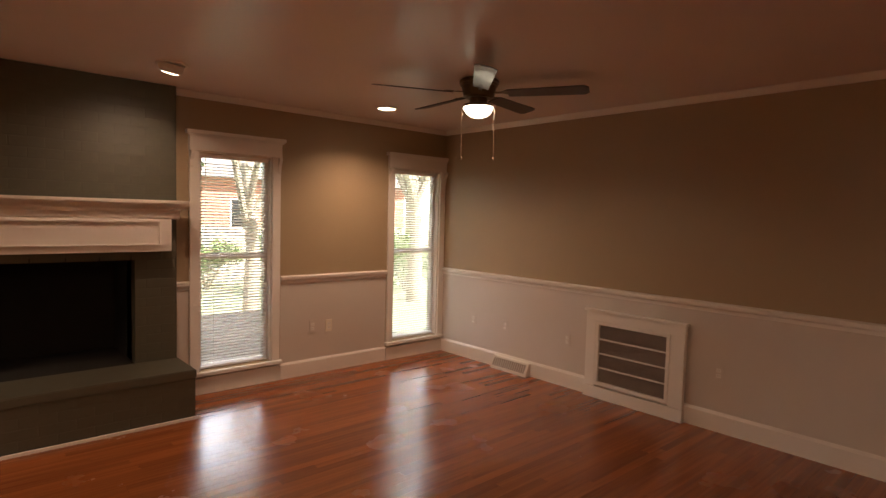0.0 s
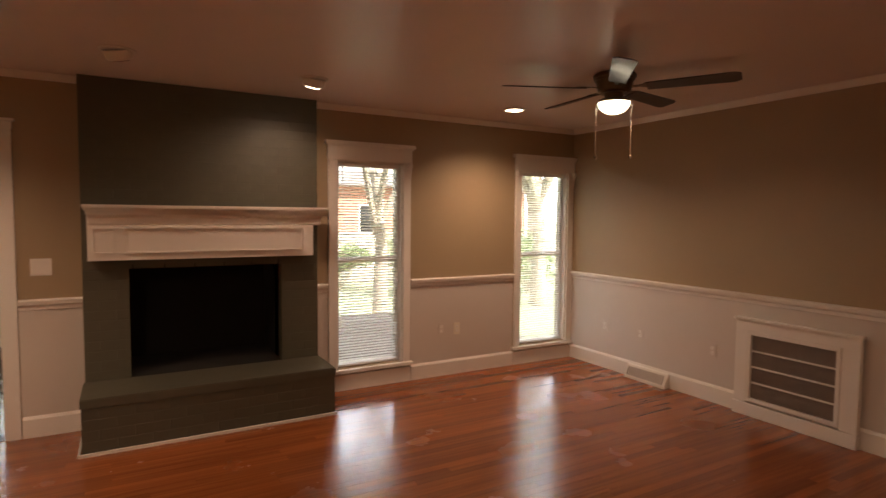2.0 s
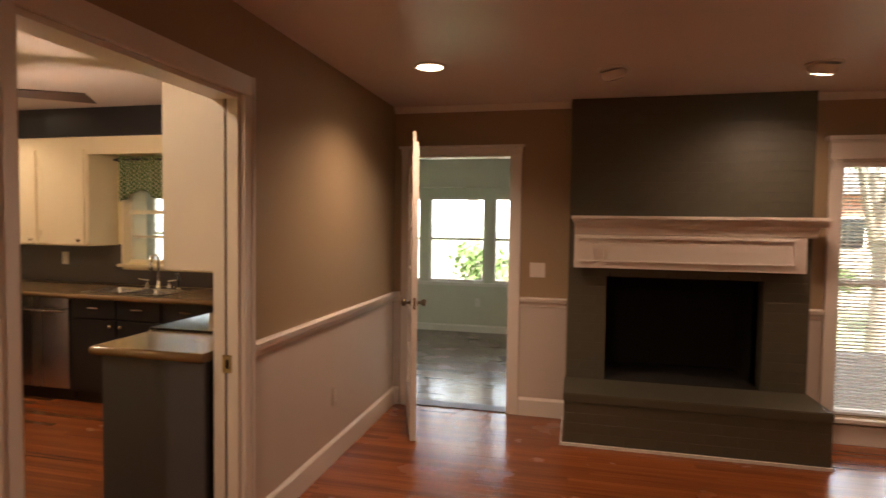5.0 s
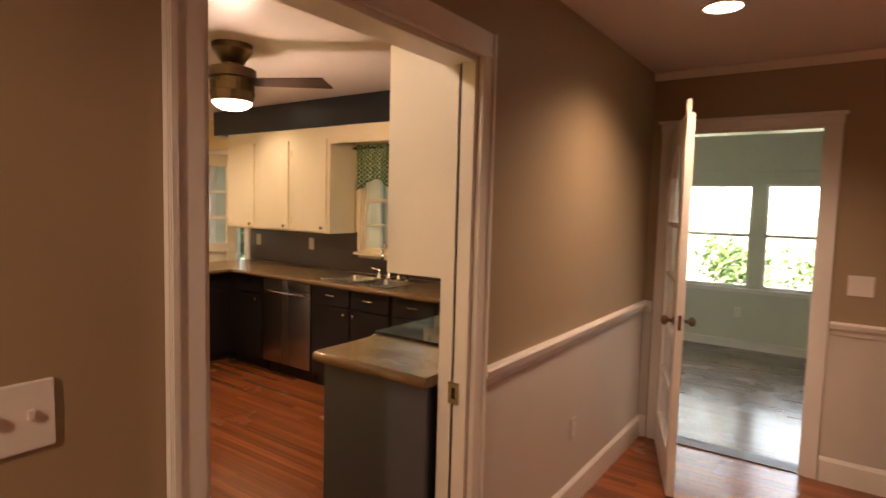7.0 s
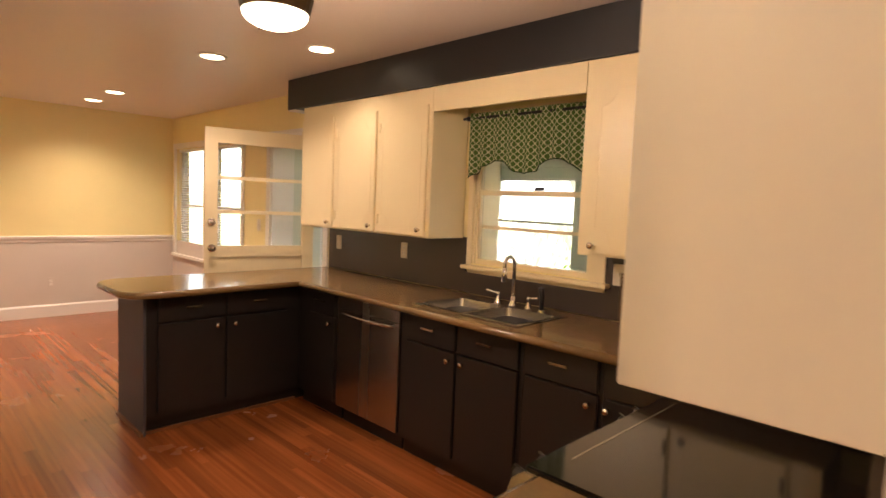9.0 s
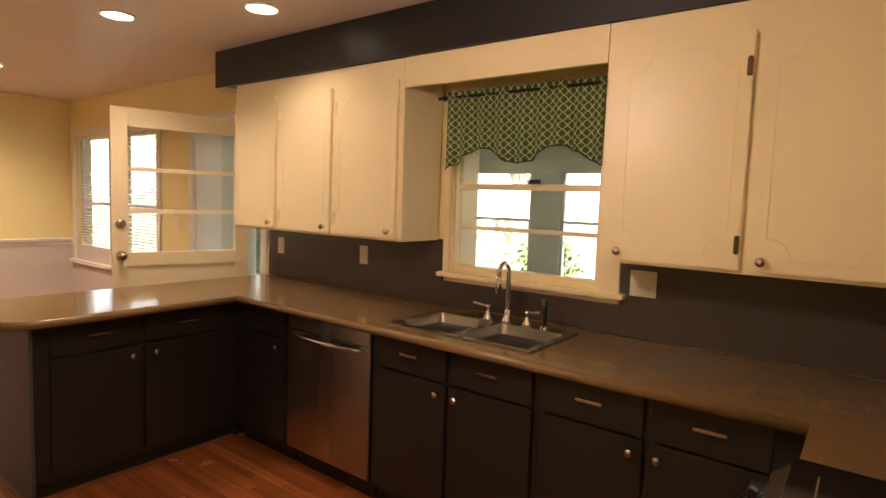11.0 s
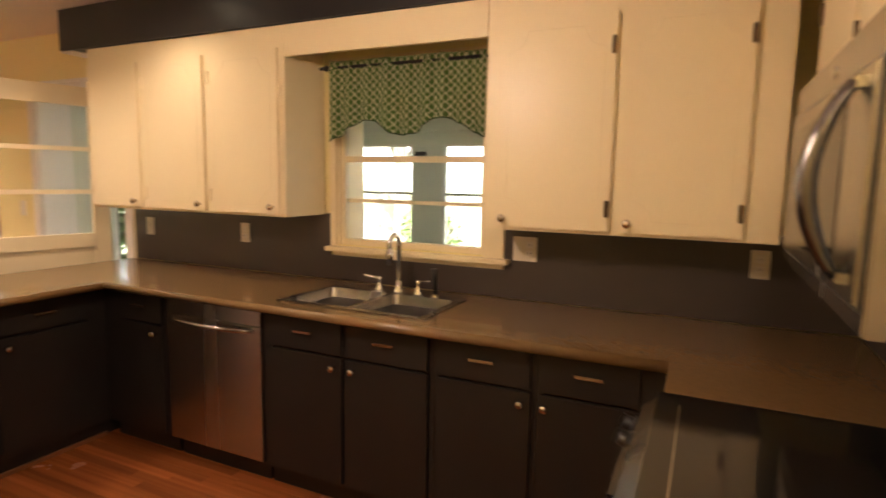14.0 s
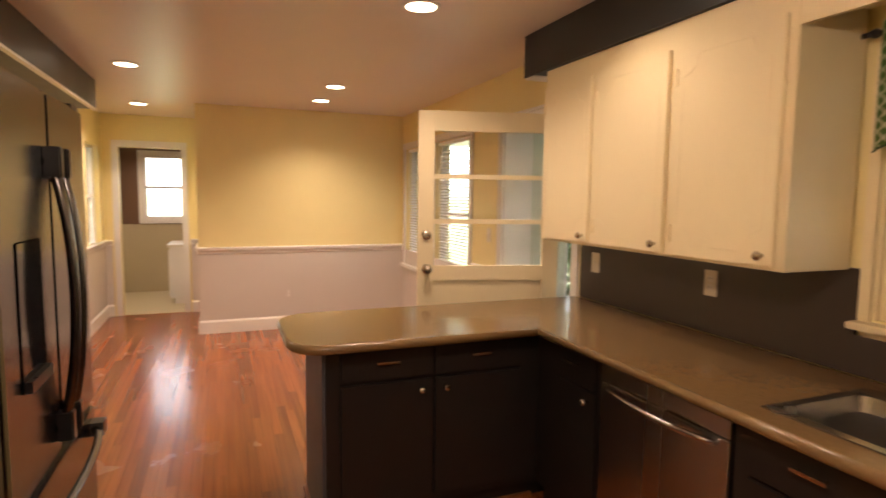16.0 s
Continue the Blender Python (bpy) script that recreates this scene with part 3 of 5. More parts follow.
window_y("window_14", -3.22, -2.62, 1.12, 2.08, -10.95, -1, 1.6, "small white bathroom sash window")
window_y("window_15", 0.7, 2.8, 0.74, 1.88, 1.41, 1, 1.3, "white sunroom side window")
window_y("window_16", 1.7, 2.9, 0.74, 1.95, -5.26, -1, 1.3, "white sunroom side window")
window_y("window_17", 0.5, 1.5, 0.2, 2.1, -5.26, -1, 1.3, "white sunroom side window")
bm = bmesh.new()
box(bm, (-10.948, -3.29, 1.05), (-10.93, -3.22, 2.15)); box(bm, (-10.948, -2.62, 1.05), (-10.93, -2.55, 2.15))
box(bm, (-10.948, -3.22, 2.08), (-10.93, -2.62, 2.15)); box(bm, (-10.948, -3.22, 1.05), (-10.92, -2.62, 1.12))
structure(part("trim", bm, M_WHITE), "cream bathroom window casing", "trim")
structure(bx("bathroom_tile", (-10.948, -3.648, 0.0), (-10.938, -2.374, 1.04), M_TILE), "cream tiled lower bathroom wall", "wall tile")
structure(bx("bathroom_tile", (-10.936, -2.38, 0.0), (-9.258, -2.372, 1.04), M_TILE), "cream tiled lower bathroom wall", "wall tile")
structure(bx("bathroom_floor", (-10.95, -3.65, -0.011), (-9.14, -2.37, 0.004), M_TILE), "cream bathroom floor tile", "floor")
# kitchen window casing, sill
bm = bmesh.new()
for xa, xb in ((-2.57, KW[0]), (KW[1], -1.56)):
    box(bm, (xa, KN - 0.02, 1.10), (xb, KN, 2.10))
box(bm, (KW[0], KN - 0.02, KW[3]), (KW[1], KN, 2.10))
box(bm, (-2.575, KN - 0.07, 1.078), (-1.528, KN + 0.02, 1.102))
box(bm, (-2.55, KN - 0.022, 1.05), (-1.56, KN, 1.077))
structure(part("trim", bm, M_CAB, bevel=0.004), "cream window casing with a projecting sill", "trim")
bm = bmesh.new()
for xa in (KW[0] - 0.001, KW[1] - 0.012):
    box(bm, (xa, KN, KW[2]), (xa + 0.013, 0.138, KW[3]))
structure(part("trim", bm, M_CAB), "cream window reveal lining", "trim")
lock = thing("sash_lock", "small dark metal sash lock on the meeting rail", "lock")
bx("base", (-2.06, KN - 0.005, 1.592), (-2.00, KN + 0.02, 1.60), M_BLACK, lock)
bx("lever", (-2.05, KN - 0.012, 1.60), (-1.99, KN, 1.612), M_BLACK, lock)


# ---- living room things ----
def fireplace():
    f = thing("fireplace", "olive painted brick fireplace with raised hearth, reaching the ceiling", "fireplace")
    y0 = -0.11
    yj = y0 + 0.001
    bx("pier", (1.413, yj, 0.0), (1.69, -0.002, 1.16), M_BRICK, f)
    bx("pier", (2.75, yj, 0.0), (3.04, -0.002, 1.16), M_BRICK, f)
    bx("breast", (1.413, yj, 1.16), (3.04, -0.002, H - 0.004), M_BRICK, f)
    hearth = bmesh.new()
    box(hearth, (1.407, -0.53, 0.0), (3.043, y0 + 0.004, 0.30))
    h = part("hearth", hearth, M_BRICK, f, "raised painted brick hearth")
    bx("hearth_slab", (1.40, -0.54, 0.30), (3.05, y0 + 0.004, 0.36), M_BRICK, f, "", 0.006)
    fb = bx("firebox_back", (1.64, 0.55, 0.33), (2.80, 0.6, 1.2), M_SOOT, f, "soot-black empty firebox")
    bx("firebox_side", (1.64, 0.0, 0.33), (1.69, 0.55, 1.2), M_SOOT, f)
    bx("firebox_side", (2.75, 0.0, 0.33), (2.80, 0.55, 1.2), M_SOOT, f)
    bx("firebox_floor", (1.692, -0.10, 0.32), (2.748, 0.55, 0.357), M_SOOT, f)
    bx("firebox_lintel", (1.64, 0.0, 1.162), (2.80, 0.6, 1.22), M_SOOT, f)
    bx("shoe_moulding", (1.395, -0.556, 0.0), (3.055, -0.541, 0.02), M_WHITE, f, "white shoe moulding")
    bx("shoe_moulding", (1.385, -0.556, 0.0), (1.395, -0.02, 0.02), M_WHITE, f)
    # bricks in running bond, 200 x 65 mm
    bl, bh, j = 0.196, 0.064, 0.006
    bm = bmesh.new()
    box(bm, (0, 0, 0), (bl, 0.006, bh))
    me = mesh_of("brick", bm, M_BRICK, 0.0015, seg=1)
    rows = int((H - 0.36) / (bh + j))
    for r in range(rows):
        z = 0.362 + r * (bh + j)
        x = 1.413 - (0.1 if r % 2 else 0.0)
        while x < 3.04:
            a, b = max(x, 1.413), min(x + bl, 3.04)
            x += bl + j
            for lo, hi in (((a, min(b, 1.69)), (max(a, 2.75), b)) if z + bh < 1.165 else ((a, b),)):
                if hi - lo < 0.03 or (1.20 < z < 1.48):
                    continue
                o = new("brick", me)
                o.scale.x = (hi - lo) / bl
                o.location = (lo, y0 + random.uniform(-0.0003, 0.0005), z)
                o.parent = f
    for r in range(4):
        x = 1.407 - (0.1 if r % 2 else 0.0)
        while x < 3.04:
            a, b = max(x, 1.407), min(x + bl, 3.043)
            x += bl + j
            if b - a < 0.03:
                continue
            o = new("brick", me)
            o.scale.x = (b - a) / bl
            o.location = (a, -0.531 + random.uniform(-0.0003, 0.0003), 0.022 + r * (bh + j))
            o.parent = f
    m = thing("mantel", "white painted panelled wooden mantel on the brick breast", "mantel")
    bm = bmesh.new()
    box(bm, (1.425, -0.285, 1.555), (3.115, y0 - 0.002, 1.578))
    box(bm, (1.435, -0.272, 1.535), (3.10, y0 - 0.002, 1.555))
    box(bm, (1.445, -0.258, 1.512), (3.085, y0 - 0.002, 1.535))
    part("shelf", bm, M_WHITE, m, "", 0.003)
    bx("box", (1.45, -0.215, 1.20), (2.975, y0 - 0.002, 1.512), M_WHITE, m, "", 0.003)
    bm = bmesh.new()
    prism(bm, [(-0.215, 1.44), (-0.222, 1.45), (-0.235, 1.49), (-0.255, 1.511), (-0.215, 1.511)], 1.46, 3.03, "x")
    part("bed_moulding", bm, M_WHITE, m)
    for xa, xb in ((1.475, 1.60), (1.66, 2.90)):
        bm = bmesh.new()
        za, zb, w, yy = 1.245, 1.425, 0.012, -0.215
        box(bm, (xa, yy - 0.016, za), (xb, yy, za + w)); box(bm, (xa, yy - 0.016, zb - w), (xb, yy, zb))
        box(bm, (xa, yy - 0.016, za + w), (xa + w, yy, zb - w)); box(bm, (xb - w, yy - 0.016, za + w), (xb, yy, zb - w))
        part("panel_moulding", bm, M_WHITE, m, "", 0.002)


fireplace()


def ceiling_fan(name, x, y, z_body, blades, angles, radius, pulls, label, drop=0.0, square=False):
    f = thing(name, label, "ceiling fan", at=pose(x, y, H))
    bm = bmesh.new()
    if pulls:
        lathe(bm, (0, 0, 0), [(0.125, -0.002), (0.135, -0.012), (0.135, -0.03), (0.128, -0.034), (0.128, -0.045), (0.120, -0.05), (0.105, -0.115), (0.09, -0.125)])
    else:
        lathe(bm, (0, 0, 0), [(0.115, -0.002), (0.115, -0.035), (0.105, -0.05), (0.062, -0.115), (0.06, -0.14)])
    part("canopy", bm, M_BRONZE, f, "", smooth=False)
    zb = z_body
    bm = bmesh.new()
    if pulls:
        lathe(bm, (0, 0, 0), [(0.06, -0.125), (0.06, -0.16), (0.09, -0.165), (0.105, -0.172), (0.105, -0.185)])
    else:
        lathe(bm, (0, 0, 0), [(0.125, -0.14), (0.135, -0.147), (0.135, -0.195), (0.127, -0.20), (0.122, -0.27), (0.128, -0.274), (0.118, -0.32), (0.115, -0.33)])
    part("motor_housing", bm, M_BRONZE, f)
    bm = bmesh.new()
    g = -0.185 if pulls else -0.33
    r = 0.10 if pulls else 0.112
    d = 0.075 if pulls else 0.05
    lathe(bm, (0, 0, g), [(r * math.cos(a), -d * math.sin(a)) for a in [k * math.pi / 18 for k in range(9)]])
    part("globe", bm, M_GLOBE, f, "lit frosted glass bowl", smooth=True)
    for k, a in enumerate(angles):
        rot = pose(0, 0, -0.098 if pulls else -0.215, 0, 0, a)
        bm = bmesh.new()
        r0, w0, w1 = (0.20, 0.052, 0.066) if pulls else (0.12, 0.05, 0.07)
        out = [(r0, -w0), (radius - 0.03, -w1), (radius, -w1 + 0.025), (radius, w1 - 0.025), (radius - 0.03, w1), (r0, w0)]
        if square:
            out = [(r0, -w0), (radius - 0.03, -w1), (radius, w1), (r0, w0)]
        prism(bm, out, -0.003, 0.003)
        part("blade", bm, M_DWOOD, f, at=rot @ pose(0, 0, 0, -12))
        if pulls:
            bm = bmesh.new()
            prism(bm, [(0.07, -0.012), (0.16, -0.012), (0.2, -0.035), (0.24, -0.03), (0.24, 0.03), (0.2, 0.035), (0.16, 0.012), (0.07, 0.012)], 0.004, 0.009)
            part("blade_iron", bm, M_BRONZE, f, at=rot @ pose(0, 0, 0, -12))
    if pulls:
        for px, py, ln in ((-0.085, 0.07, 0.34), (0.08, -0.075, 0.34)):
            bm = bmesh.new()
            tube(bm, [(px, py, -0.18), (px, py, -0.18 - ln)], 0.0016, 6)
            part("pull_chain", bm, M_NICKEL, f)
            bm = bmesh.new()
            lathe(bm, (px, py, -0.18 - ln), [(0.002, 0.002), (0.007, -0.006), (0.008, -0.014), (0.003, -0.022)], 10)
            part("pull_knob", bm, M_BRONZE, f)
    lamp = new(name + "_lamp", bpy.data.lights.new(name + "_lamp", "SPOT" if pulls else "POINT"))
    if pulls:
        lamp.data.spot_size, lamp.data.spot_blend = radians(165), 0.4
    lamp.data.energy, lamp.data.color, lamp.data.shadow_soft_size = FAN_W if pulls else KITCHEN_FAN_W, WARM if pulls else KITCHEN_WARM, 0.07
    lamp.location = (x, y, H + g - d - 0.05)


ceiling_fan("ceiling_fan", 4.44, -1.95, 0, 5, [228 + 72 * k for k in range(5)], 0.73, True, "flush dark bronze ceiling fan with five walnut blades and lit bowl")
ceiling_fan("ceiling_fan", -1.90, -1.88, 0, 3, [152, 32, -88], 0.58, False, "antique brass ceiling fan with walnut blades and lit glass", square=True)


def can_or_fill_light(x, y, lit=True, eyeball=False, aim=(0, 0, -1), power=1.0, wide=False):
    c = thing("recessed_or_fill_light", ("lit" if lit else "unlit") + (" white eyeball ceiling light" if eyeball else " white recessed ceiling light or added fill light"), "ceiling light", "recessed ceiling lights", at=pose(x, y, H))
    bm = bmesh.new()
    lathe(bm, (0, 0, 0), [(0.098, -0.0015), (0.100, -0.005), (0.092, -0.009), (0.078, -0.010), (0.078, -0.003)])
    part("trim_ring", bm, M_WHITE, c)
    if eyeball:
        d = Vector(aim).normalized()
        q = d.to_track_quat("-Z", "Y").to_matrix().to_4x4()
        bm = bmesh.new()
        lathe(bm, (0, 0, 0), [(0.076, 0.0), (0.076, -0.022), (0.07, -0.046), (0.058, -0.056)])
        part("eyeball", bm, M_WHITE, c, at=q)
        bm = bmesh.new()
        lathe(bm, (0, 0, 0), [(0.055, -0.052), (0.05, -0.060), (0.02, -0.064)])
        part("bulb", bm, M_BULB if lit else M_STEEL, c, "lit reflector bulb" if lit else "unlit reflector bulb", at=q)
    else:
        bm = bmesh.new()
        lathe(bm, (0, 0, 0), [(0.076, -0.003), (0.072, -0.007), (0.04, -0.008)])
        part("bulb", bm, M_BULB, c, "lit frosted lens")
    if lit:
        s = new("recessed_or_fill_lamp", bpy.data.lights.new("recessed_or_fill_lamp", "SPOT"))
        s.data.energy, s.data.color, s.data.spot_size, s.data.spot_blend, s.data.shadow_soft_size = CAN_W * 4 * power, WARM if x > 0 else KITCHEN_WARM, radians(165 if wide else 138), 0.3 if wide else 1.0, 0.06
        s.matrix_world = look((x, y, H - 0.06), (x + aim[0], y + aim[1], H - 0.06 + aim[2]))


can_or_fill_light(2.816, -0.784, True, True, (-0.1, 0.3, -1))
can_or_fill_light(1.655, -0.876, False, True, (0.25, 0.35, -1))
can_or_fill_light(4.635, -0.615)
can_or_fill_light(0.582, -1.135)
# Last four: unseen fill lights added to brighten kitchen nook, bathroom and living room.
for x, y, pw in ((-4.05, -1.19, 0.6), (-3.25, -0.83, 0.28), (-6.30, -1.19, 1.0), (-7.07, -1.19, 0.9), (-6.10, -2.76, 1.1), (-8.1, -2.92, 1.0), (-0.55, -3.1, 0.22), (-10.1, -3.05, 0.8), (0.75, -5.3, 1.1), (3.0, -6.0, 0.15)):
    can_or_fill_light(x, y, power=pw, wide=x > -1.0)


def plate(x, y, z, face, kind="outlet", w=0.07, h=0.115, m=None, label=""):
    """Wall plate; face is the way it looks: n, s, e or w."""
    rot = {"s": 0, "e": 90, "n": 180, "w": -90}[face]
    lab = label or {"outlet": "ivory double power outlet plate on the wall", "switch": "white light switch plate on the wall", "blank": "white blank wall plate"}[kind]
    t = thing("power_outlet" if kind == "outlet" else ("light_switch" if kind == "switch" else "wall_plate"), lab, {"outlet": "outlet", "switch": "switch", "blank": "wall plate"}[kind], at=pose(x, y, z, 0, 0, rot))
    bm = bmesh.new()
    box(bm, (-w / 2, -0.007, -h / 2), (w / 2, -0.0005, h / 2))
    part("cover_plate", bm, m or M_PLATE, t, bevel=0.002)
    gangs = max(1, round(w / 0.07))
    for k in range(gangs):
        cx = (k - (gangs - 1) / 2) * 0.047
        if kind == "outlet" and not (gangs > 1 and k == 0):
            for dz in (-0.02, 0.02):
                bm = bmesh.new()
                box(bm, (cx - 0.0165, -0.0095, dz - 0.014), (cx + 0.0165, -0.007, dz + 0.014))
                r = part("receptacle", bm, M_WHITE, t, bevel=0.001)
                bm = bmesh.new()
                for sx in (-0.007, 0.006):
                    box(bm, (cx + sx - 0.001, -0.0099, dz - 0.003), (cx + sx + 0.001, -0.0094, dz + 0.006))
                part("slots", bm, M_BLACK, r)
        elif kind != "blank":
            bm = bmesh.new()
            box(bm, (cx - 0.005, -0.016, -0.004), (cx + 0.005, -0.007, 0.012))
            part("toggle", bm, M_WHITE, t, bevel=0.001)
    return t


plate(1.175, 0, 1.155, "s", "switch", w=0.12, m=M_WHITE, label="shiny white double light switch plate")
plate(4.27, -0.004, 0.45, "s", "outlet", m=M_WAIN)
plate(4.44, -0.004, 0.44, "s", "outlet")
for y in (-0.52, -0.97, -1.72, -3.05):
    plate(XR - 0.004, y, 0.43, "w", "outlet", m=M_WAIN)
plate(0.004, -1.2, 0.42, "e", "outlet", m=M_WAIN)
plate(-0.0, -4.0, 0.42, "e", "outlet", m=M_WAIN)
plate(0.0, -3.58, 1.18, "e", "switch", w=0.12, m=M_WHITE)
plate(0.15, SUN_Y, 0.42, "s", "outlet", m=M_WHITE)
plate(-4.02, KN - 0.014, 1.137, "s", "switch", label="ivory light switch plate on the dark backsplash")
plate(-3.19, KN - 0.014, 1.139, "s", "outlet", label="ivory power outlet on the dark backsplash")
plate(-1.455, KN - 0.014, 1.157, "s", "outlet", w=0.115, label="ivory double switch and outlet plate on the backsplash")
plate(-0.486, KN - 0.014, 1.16, "s", "outlet", label="ivory power outlet on the dark backsplash")
plate(-5.46, KN, 1.2, "s", "switch")
plate(-7.826, -1.45, 0.40, "e", "outlet", m=M_WAIN)


def return_grille():
    g = thing("return_air_grille", "large white framed return air grille with grey filter", "air grille")
    x1 = XR - 0.022
    ya, yb = -2.82, -1.945
    bm = bmesh.new()
    box(bm, (x1 - 0.05, ya, 0.0), (x1, yb, 0.10))
    box(bm, (x1 - 0.04, ya + 0.005, 0.10), (x1, -2.70, 0.66))
    box(bm, (x1 - 0.04, -2.05, 0.10), (x1, yb - 0.005, 0.66))
    box(bm, (x1 - 0.04, ya + 0.005, 0.66), (x1, yb - 0.005, 0.74))
    box(bm, (x1 - 0.055, ya - 0.01, 0.74), (x1, yb + 0.01, 0.76))
    part("surround", bm, M_WHITE, g, bevel=0.004)
    x2 = x1 - 0.044
    bm = bmesh.new()
    a, b, c, d, w = -2.70, -2.05, 0.115, 0.66, 0.028
    box(bm, (x2, a, c), (x1 - 0.012, b, c + w)); box(bm, (x2, a, d - w), (x1 - 0.012, b, d))
    box(bm, (x2, a, c + w), (x1 - 0.012, a + w, d - w)); box(bm, (x2, b - w, c + w), (x1 - 0.012, b, d - w))
    part("grille_frame", bm, M_WHITE, g, bevel=0.002)
    bx("filter", (x1 - 0.02, a + w, c + w), (x1 - 0.010, b - w, d - w), M_GRILLE, g, "dusty grey filter")
    for k in range(1, 4):
        z = c + w + (d - c - 2 * w) * k / 4
        bx("bar", (x1 - 0.036, a + w, z - 0.006), (x1 - 0.022, b - w, z + 0.006), M_WHITE, g)
    bm = bmesh.new()
    box(bm, (x1 - 0.022, a + w, c + w), (x1 - 0.0205, a + w + 0.001, d - w))
    for k in range(40):
        z = c + w + (d - c - 2 * w) * (k + 0.5) / 40
        box(bm, (x1 - 0.028, a + w, z - 0.0012), (x1 - 0.0205, b - w, z + 0.0012))
    part("louvres", bm, M_GRILLE, g)


return_grille()


def register():
    r = thing("floor_register", "white metal baseboard heat register", "register")
    x1 = XR - 0.021
    bm = bmesh.new()
    prism(bm, [(x1, 0.0), (x1 - 0.07, 0.0), (x1 - 0.07, 0.02), (x1 - 0.02, 0.125), (x1, 0.13)], -1.32, -0.86, "y")
    part("body", bm, M_WHITE, r, bevel=0.003)
    for k in range(16):
        y = -1.29 + k * 0.026
        bm = bmesh.new()
        prism(bm, [(x1 - 0.0655, 0.034), (x1 - 0.0675, 0.034), (x1 - 0.031, 0.108), (x1 - 0.029, 0.108)], y, y + 0.014, "y")
        part("slot", bm, M_GRILLE, r)


register()


def french_door():
    d = thing("french_door", "white glazed door standing open with arched top light", "door", at=pose(SD[0] + 0.02, -0.012, 0.008, 0, 0, -71))
    w, h, t = 0.80, 2.045, 0.042
    s = 0.105
    bm = bmesh.new()
    box(bm, (0, -t, 0), (s, 0, h))
    part("stile", bm, M_WHITE, d, bevel=0.002)
    bm = bmesh.new()
    box(bm, (w - s, -t, 0), (w, 0, h))
    part("stile", bm, M_WHITE, d, bevel=0.002)
    bx("bottom_rail", (s, -t, 0), (w - s, 0, 0.22), M_WHITE, d)
    arc = [(s, h), (s, h - 0.30)]
    n = 14
    for k in range(n + 1):
        u = k / n
        arc.append((s + (w - 2 * s) * u, h - 0.30 + 0.18 * math.sin(math.pi * u)))
    arc += [(w - s, h)]
    bm = bmesh.new()
    prism(bm, arc, -t, 0, "y")
    part("top_rail", bm, M_WHITE, d, "arched top rail")
    for k in range(1, 5):
        z = 0.22 + (h - 0.5) * k / 5
        bx("muntin", (s, -t + 0.008, z - 0.011), (w - s, -0.008, z + 0.011), M_WHITE, d)
    p = bx("pane", (s - 0.005, -t / 2 - 0.002, 0.215), (w - s + 0.005, -t / 2 + 0.002, h - 0.12), M_GLASS, d)
    p.visible_shadow = False
    for side, y in ((-1, -t), (1, 0.0)):
        q = Vector((0, side, 0)).to_track_quat("Z", "Y").to_matrix().to_4x4()
        kb = bmesh.new()
        lathe(kb, (0, 0, 0), [(0.026, 0.0), (0.024, 0.006), (0.011, 0.009), (0.010, 0.028), (0.022, 0.036), (0.027, 0.048), (0.024, 0.060), (0.010, 0.067)], 18)
        for v in kb.verts:
            v.co = Vector((w - 0.06, y, 0.95)) + q @ v.co
        part("door_knob", kb, M_BRONZE, d, "round antique brass knob", smooth=True)
    for z in (0.2, 1.0, 1.8):
        bm = bmesh.new()
        cyl(bm, (-0.006, 0.003, z), 0.006, 0.09)
        part("hinge", bm, M_NICKEL, d)
    bx("astragal", (w - 0.05, -t - 0.001, h), (w, -t / 2, h + 0.07), M_WHITE, d, "stepped top end of the meeting stile")
    bx("strike", (w, -t + 0.012, 0.91), (w + 0.002, -0.012, 0.99), M_NICKEL, d)


french_door()


# ---- kitchen ----
for xa, xb, zt in ((-4.17, -2.573, 1.278), (-2.573, -1.557, 1.049), (-1.557, -0.124, 1.278)):
    structure(bx("backsplash_north", (xa, KN - 0.014, 0.912), (xb, KN - 0.001, zt), M_SPLASH), "dark grey brown smooth backsplash", "backsplash")
structure(bx("backsplash_east", (-0.138, -2.20, 0.912), (-0.125, KN - 0.016, 1.66), M_SPLASH), "dark grey brown smooth backsplash", "backsplash")


def pull(parent, x, y, z, along, L=0.10):
    """Slim bar pull with two posts; along is x or y."""
    bm = bmesh.new()
    if along == "x":
        box(bm, (x - L / 2, y - 0.026, z - 0.006), (x + L / 2, y - 0.018, z + 0.006))
        for k in (-1, 1):
            box(bm, (x + k * L * 0.38 - 0.004, y - 0.02, z - 0.004), (x + k * L * 0.38 + 0.004, y, z + 0.004))
    else:
        box(bm, (x + 0.018, y - L / 2, z - 0.006), (x + 0.026, y + L / 2, z + 0.006))
        for k in (-1, 1):
            box(bm, (x, y + k * L * 0.38 - 0.004, z - 0.004), (x + 0.02, y + k * L * 0.38 + 0.004, z + 0.004))
    part("bar_pull", bm, M_NICKEL, parent, "satin nickel bar pull", bevel=0.0015)


def knob(parent, x, y, z, dx, dy):
    bm = bmesh.new()
    prof = [(0.008, 0.0), (0.006, 0.008), (0.006, 0.014), (0.014, 0.018), (0.0165, 0.024), (0.013, 0.030), (0.004, 0.032)]
    lathe(bm, (0, 0, 0), prof, 16)
    q = Vector((dx, dy, 0)).to_track_quat("Z", "Y").to_matrix().to_4x4()
    for v in bm.verts:
        v.co = Vector((x, y, z)) + q @ v.co
    part("knob", bm, M_NICKEL, parent, "round satin nickel knob", smooth=True)


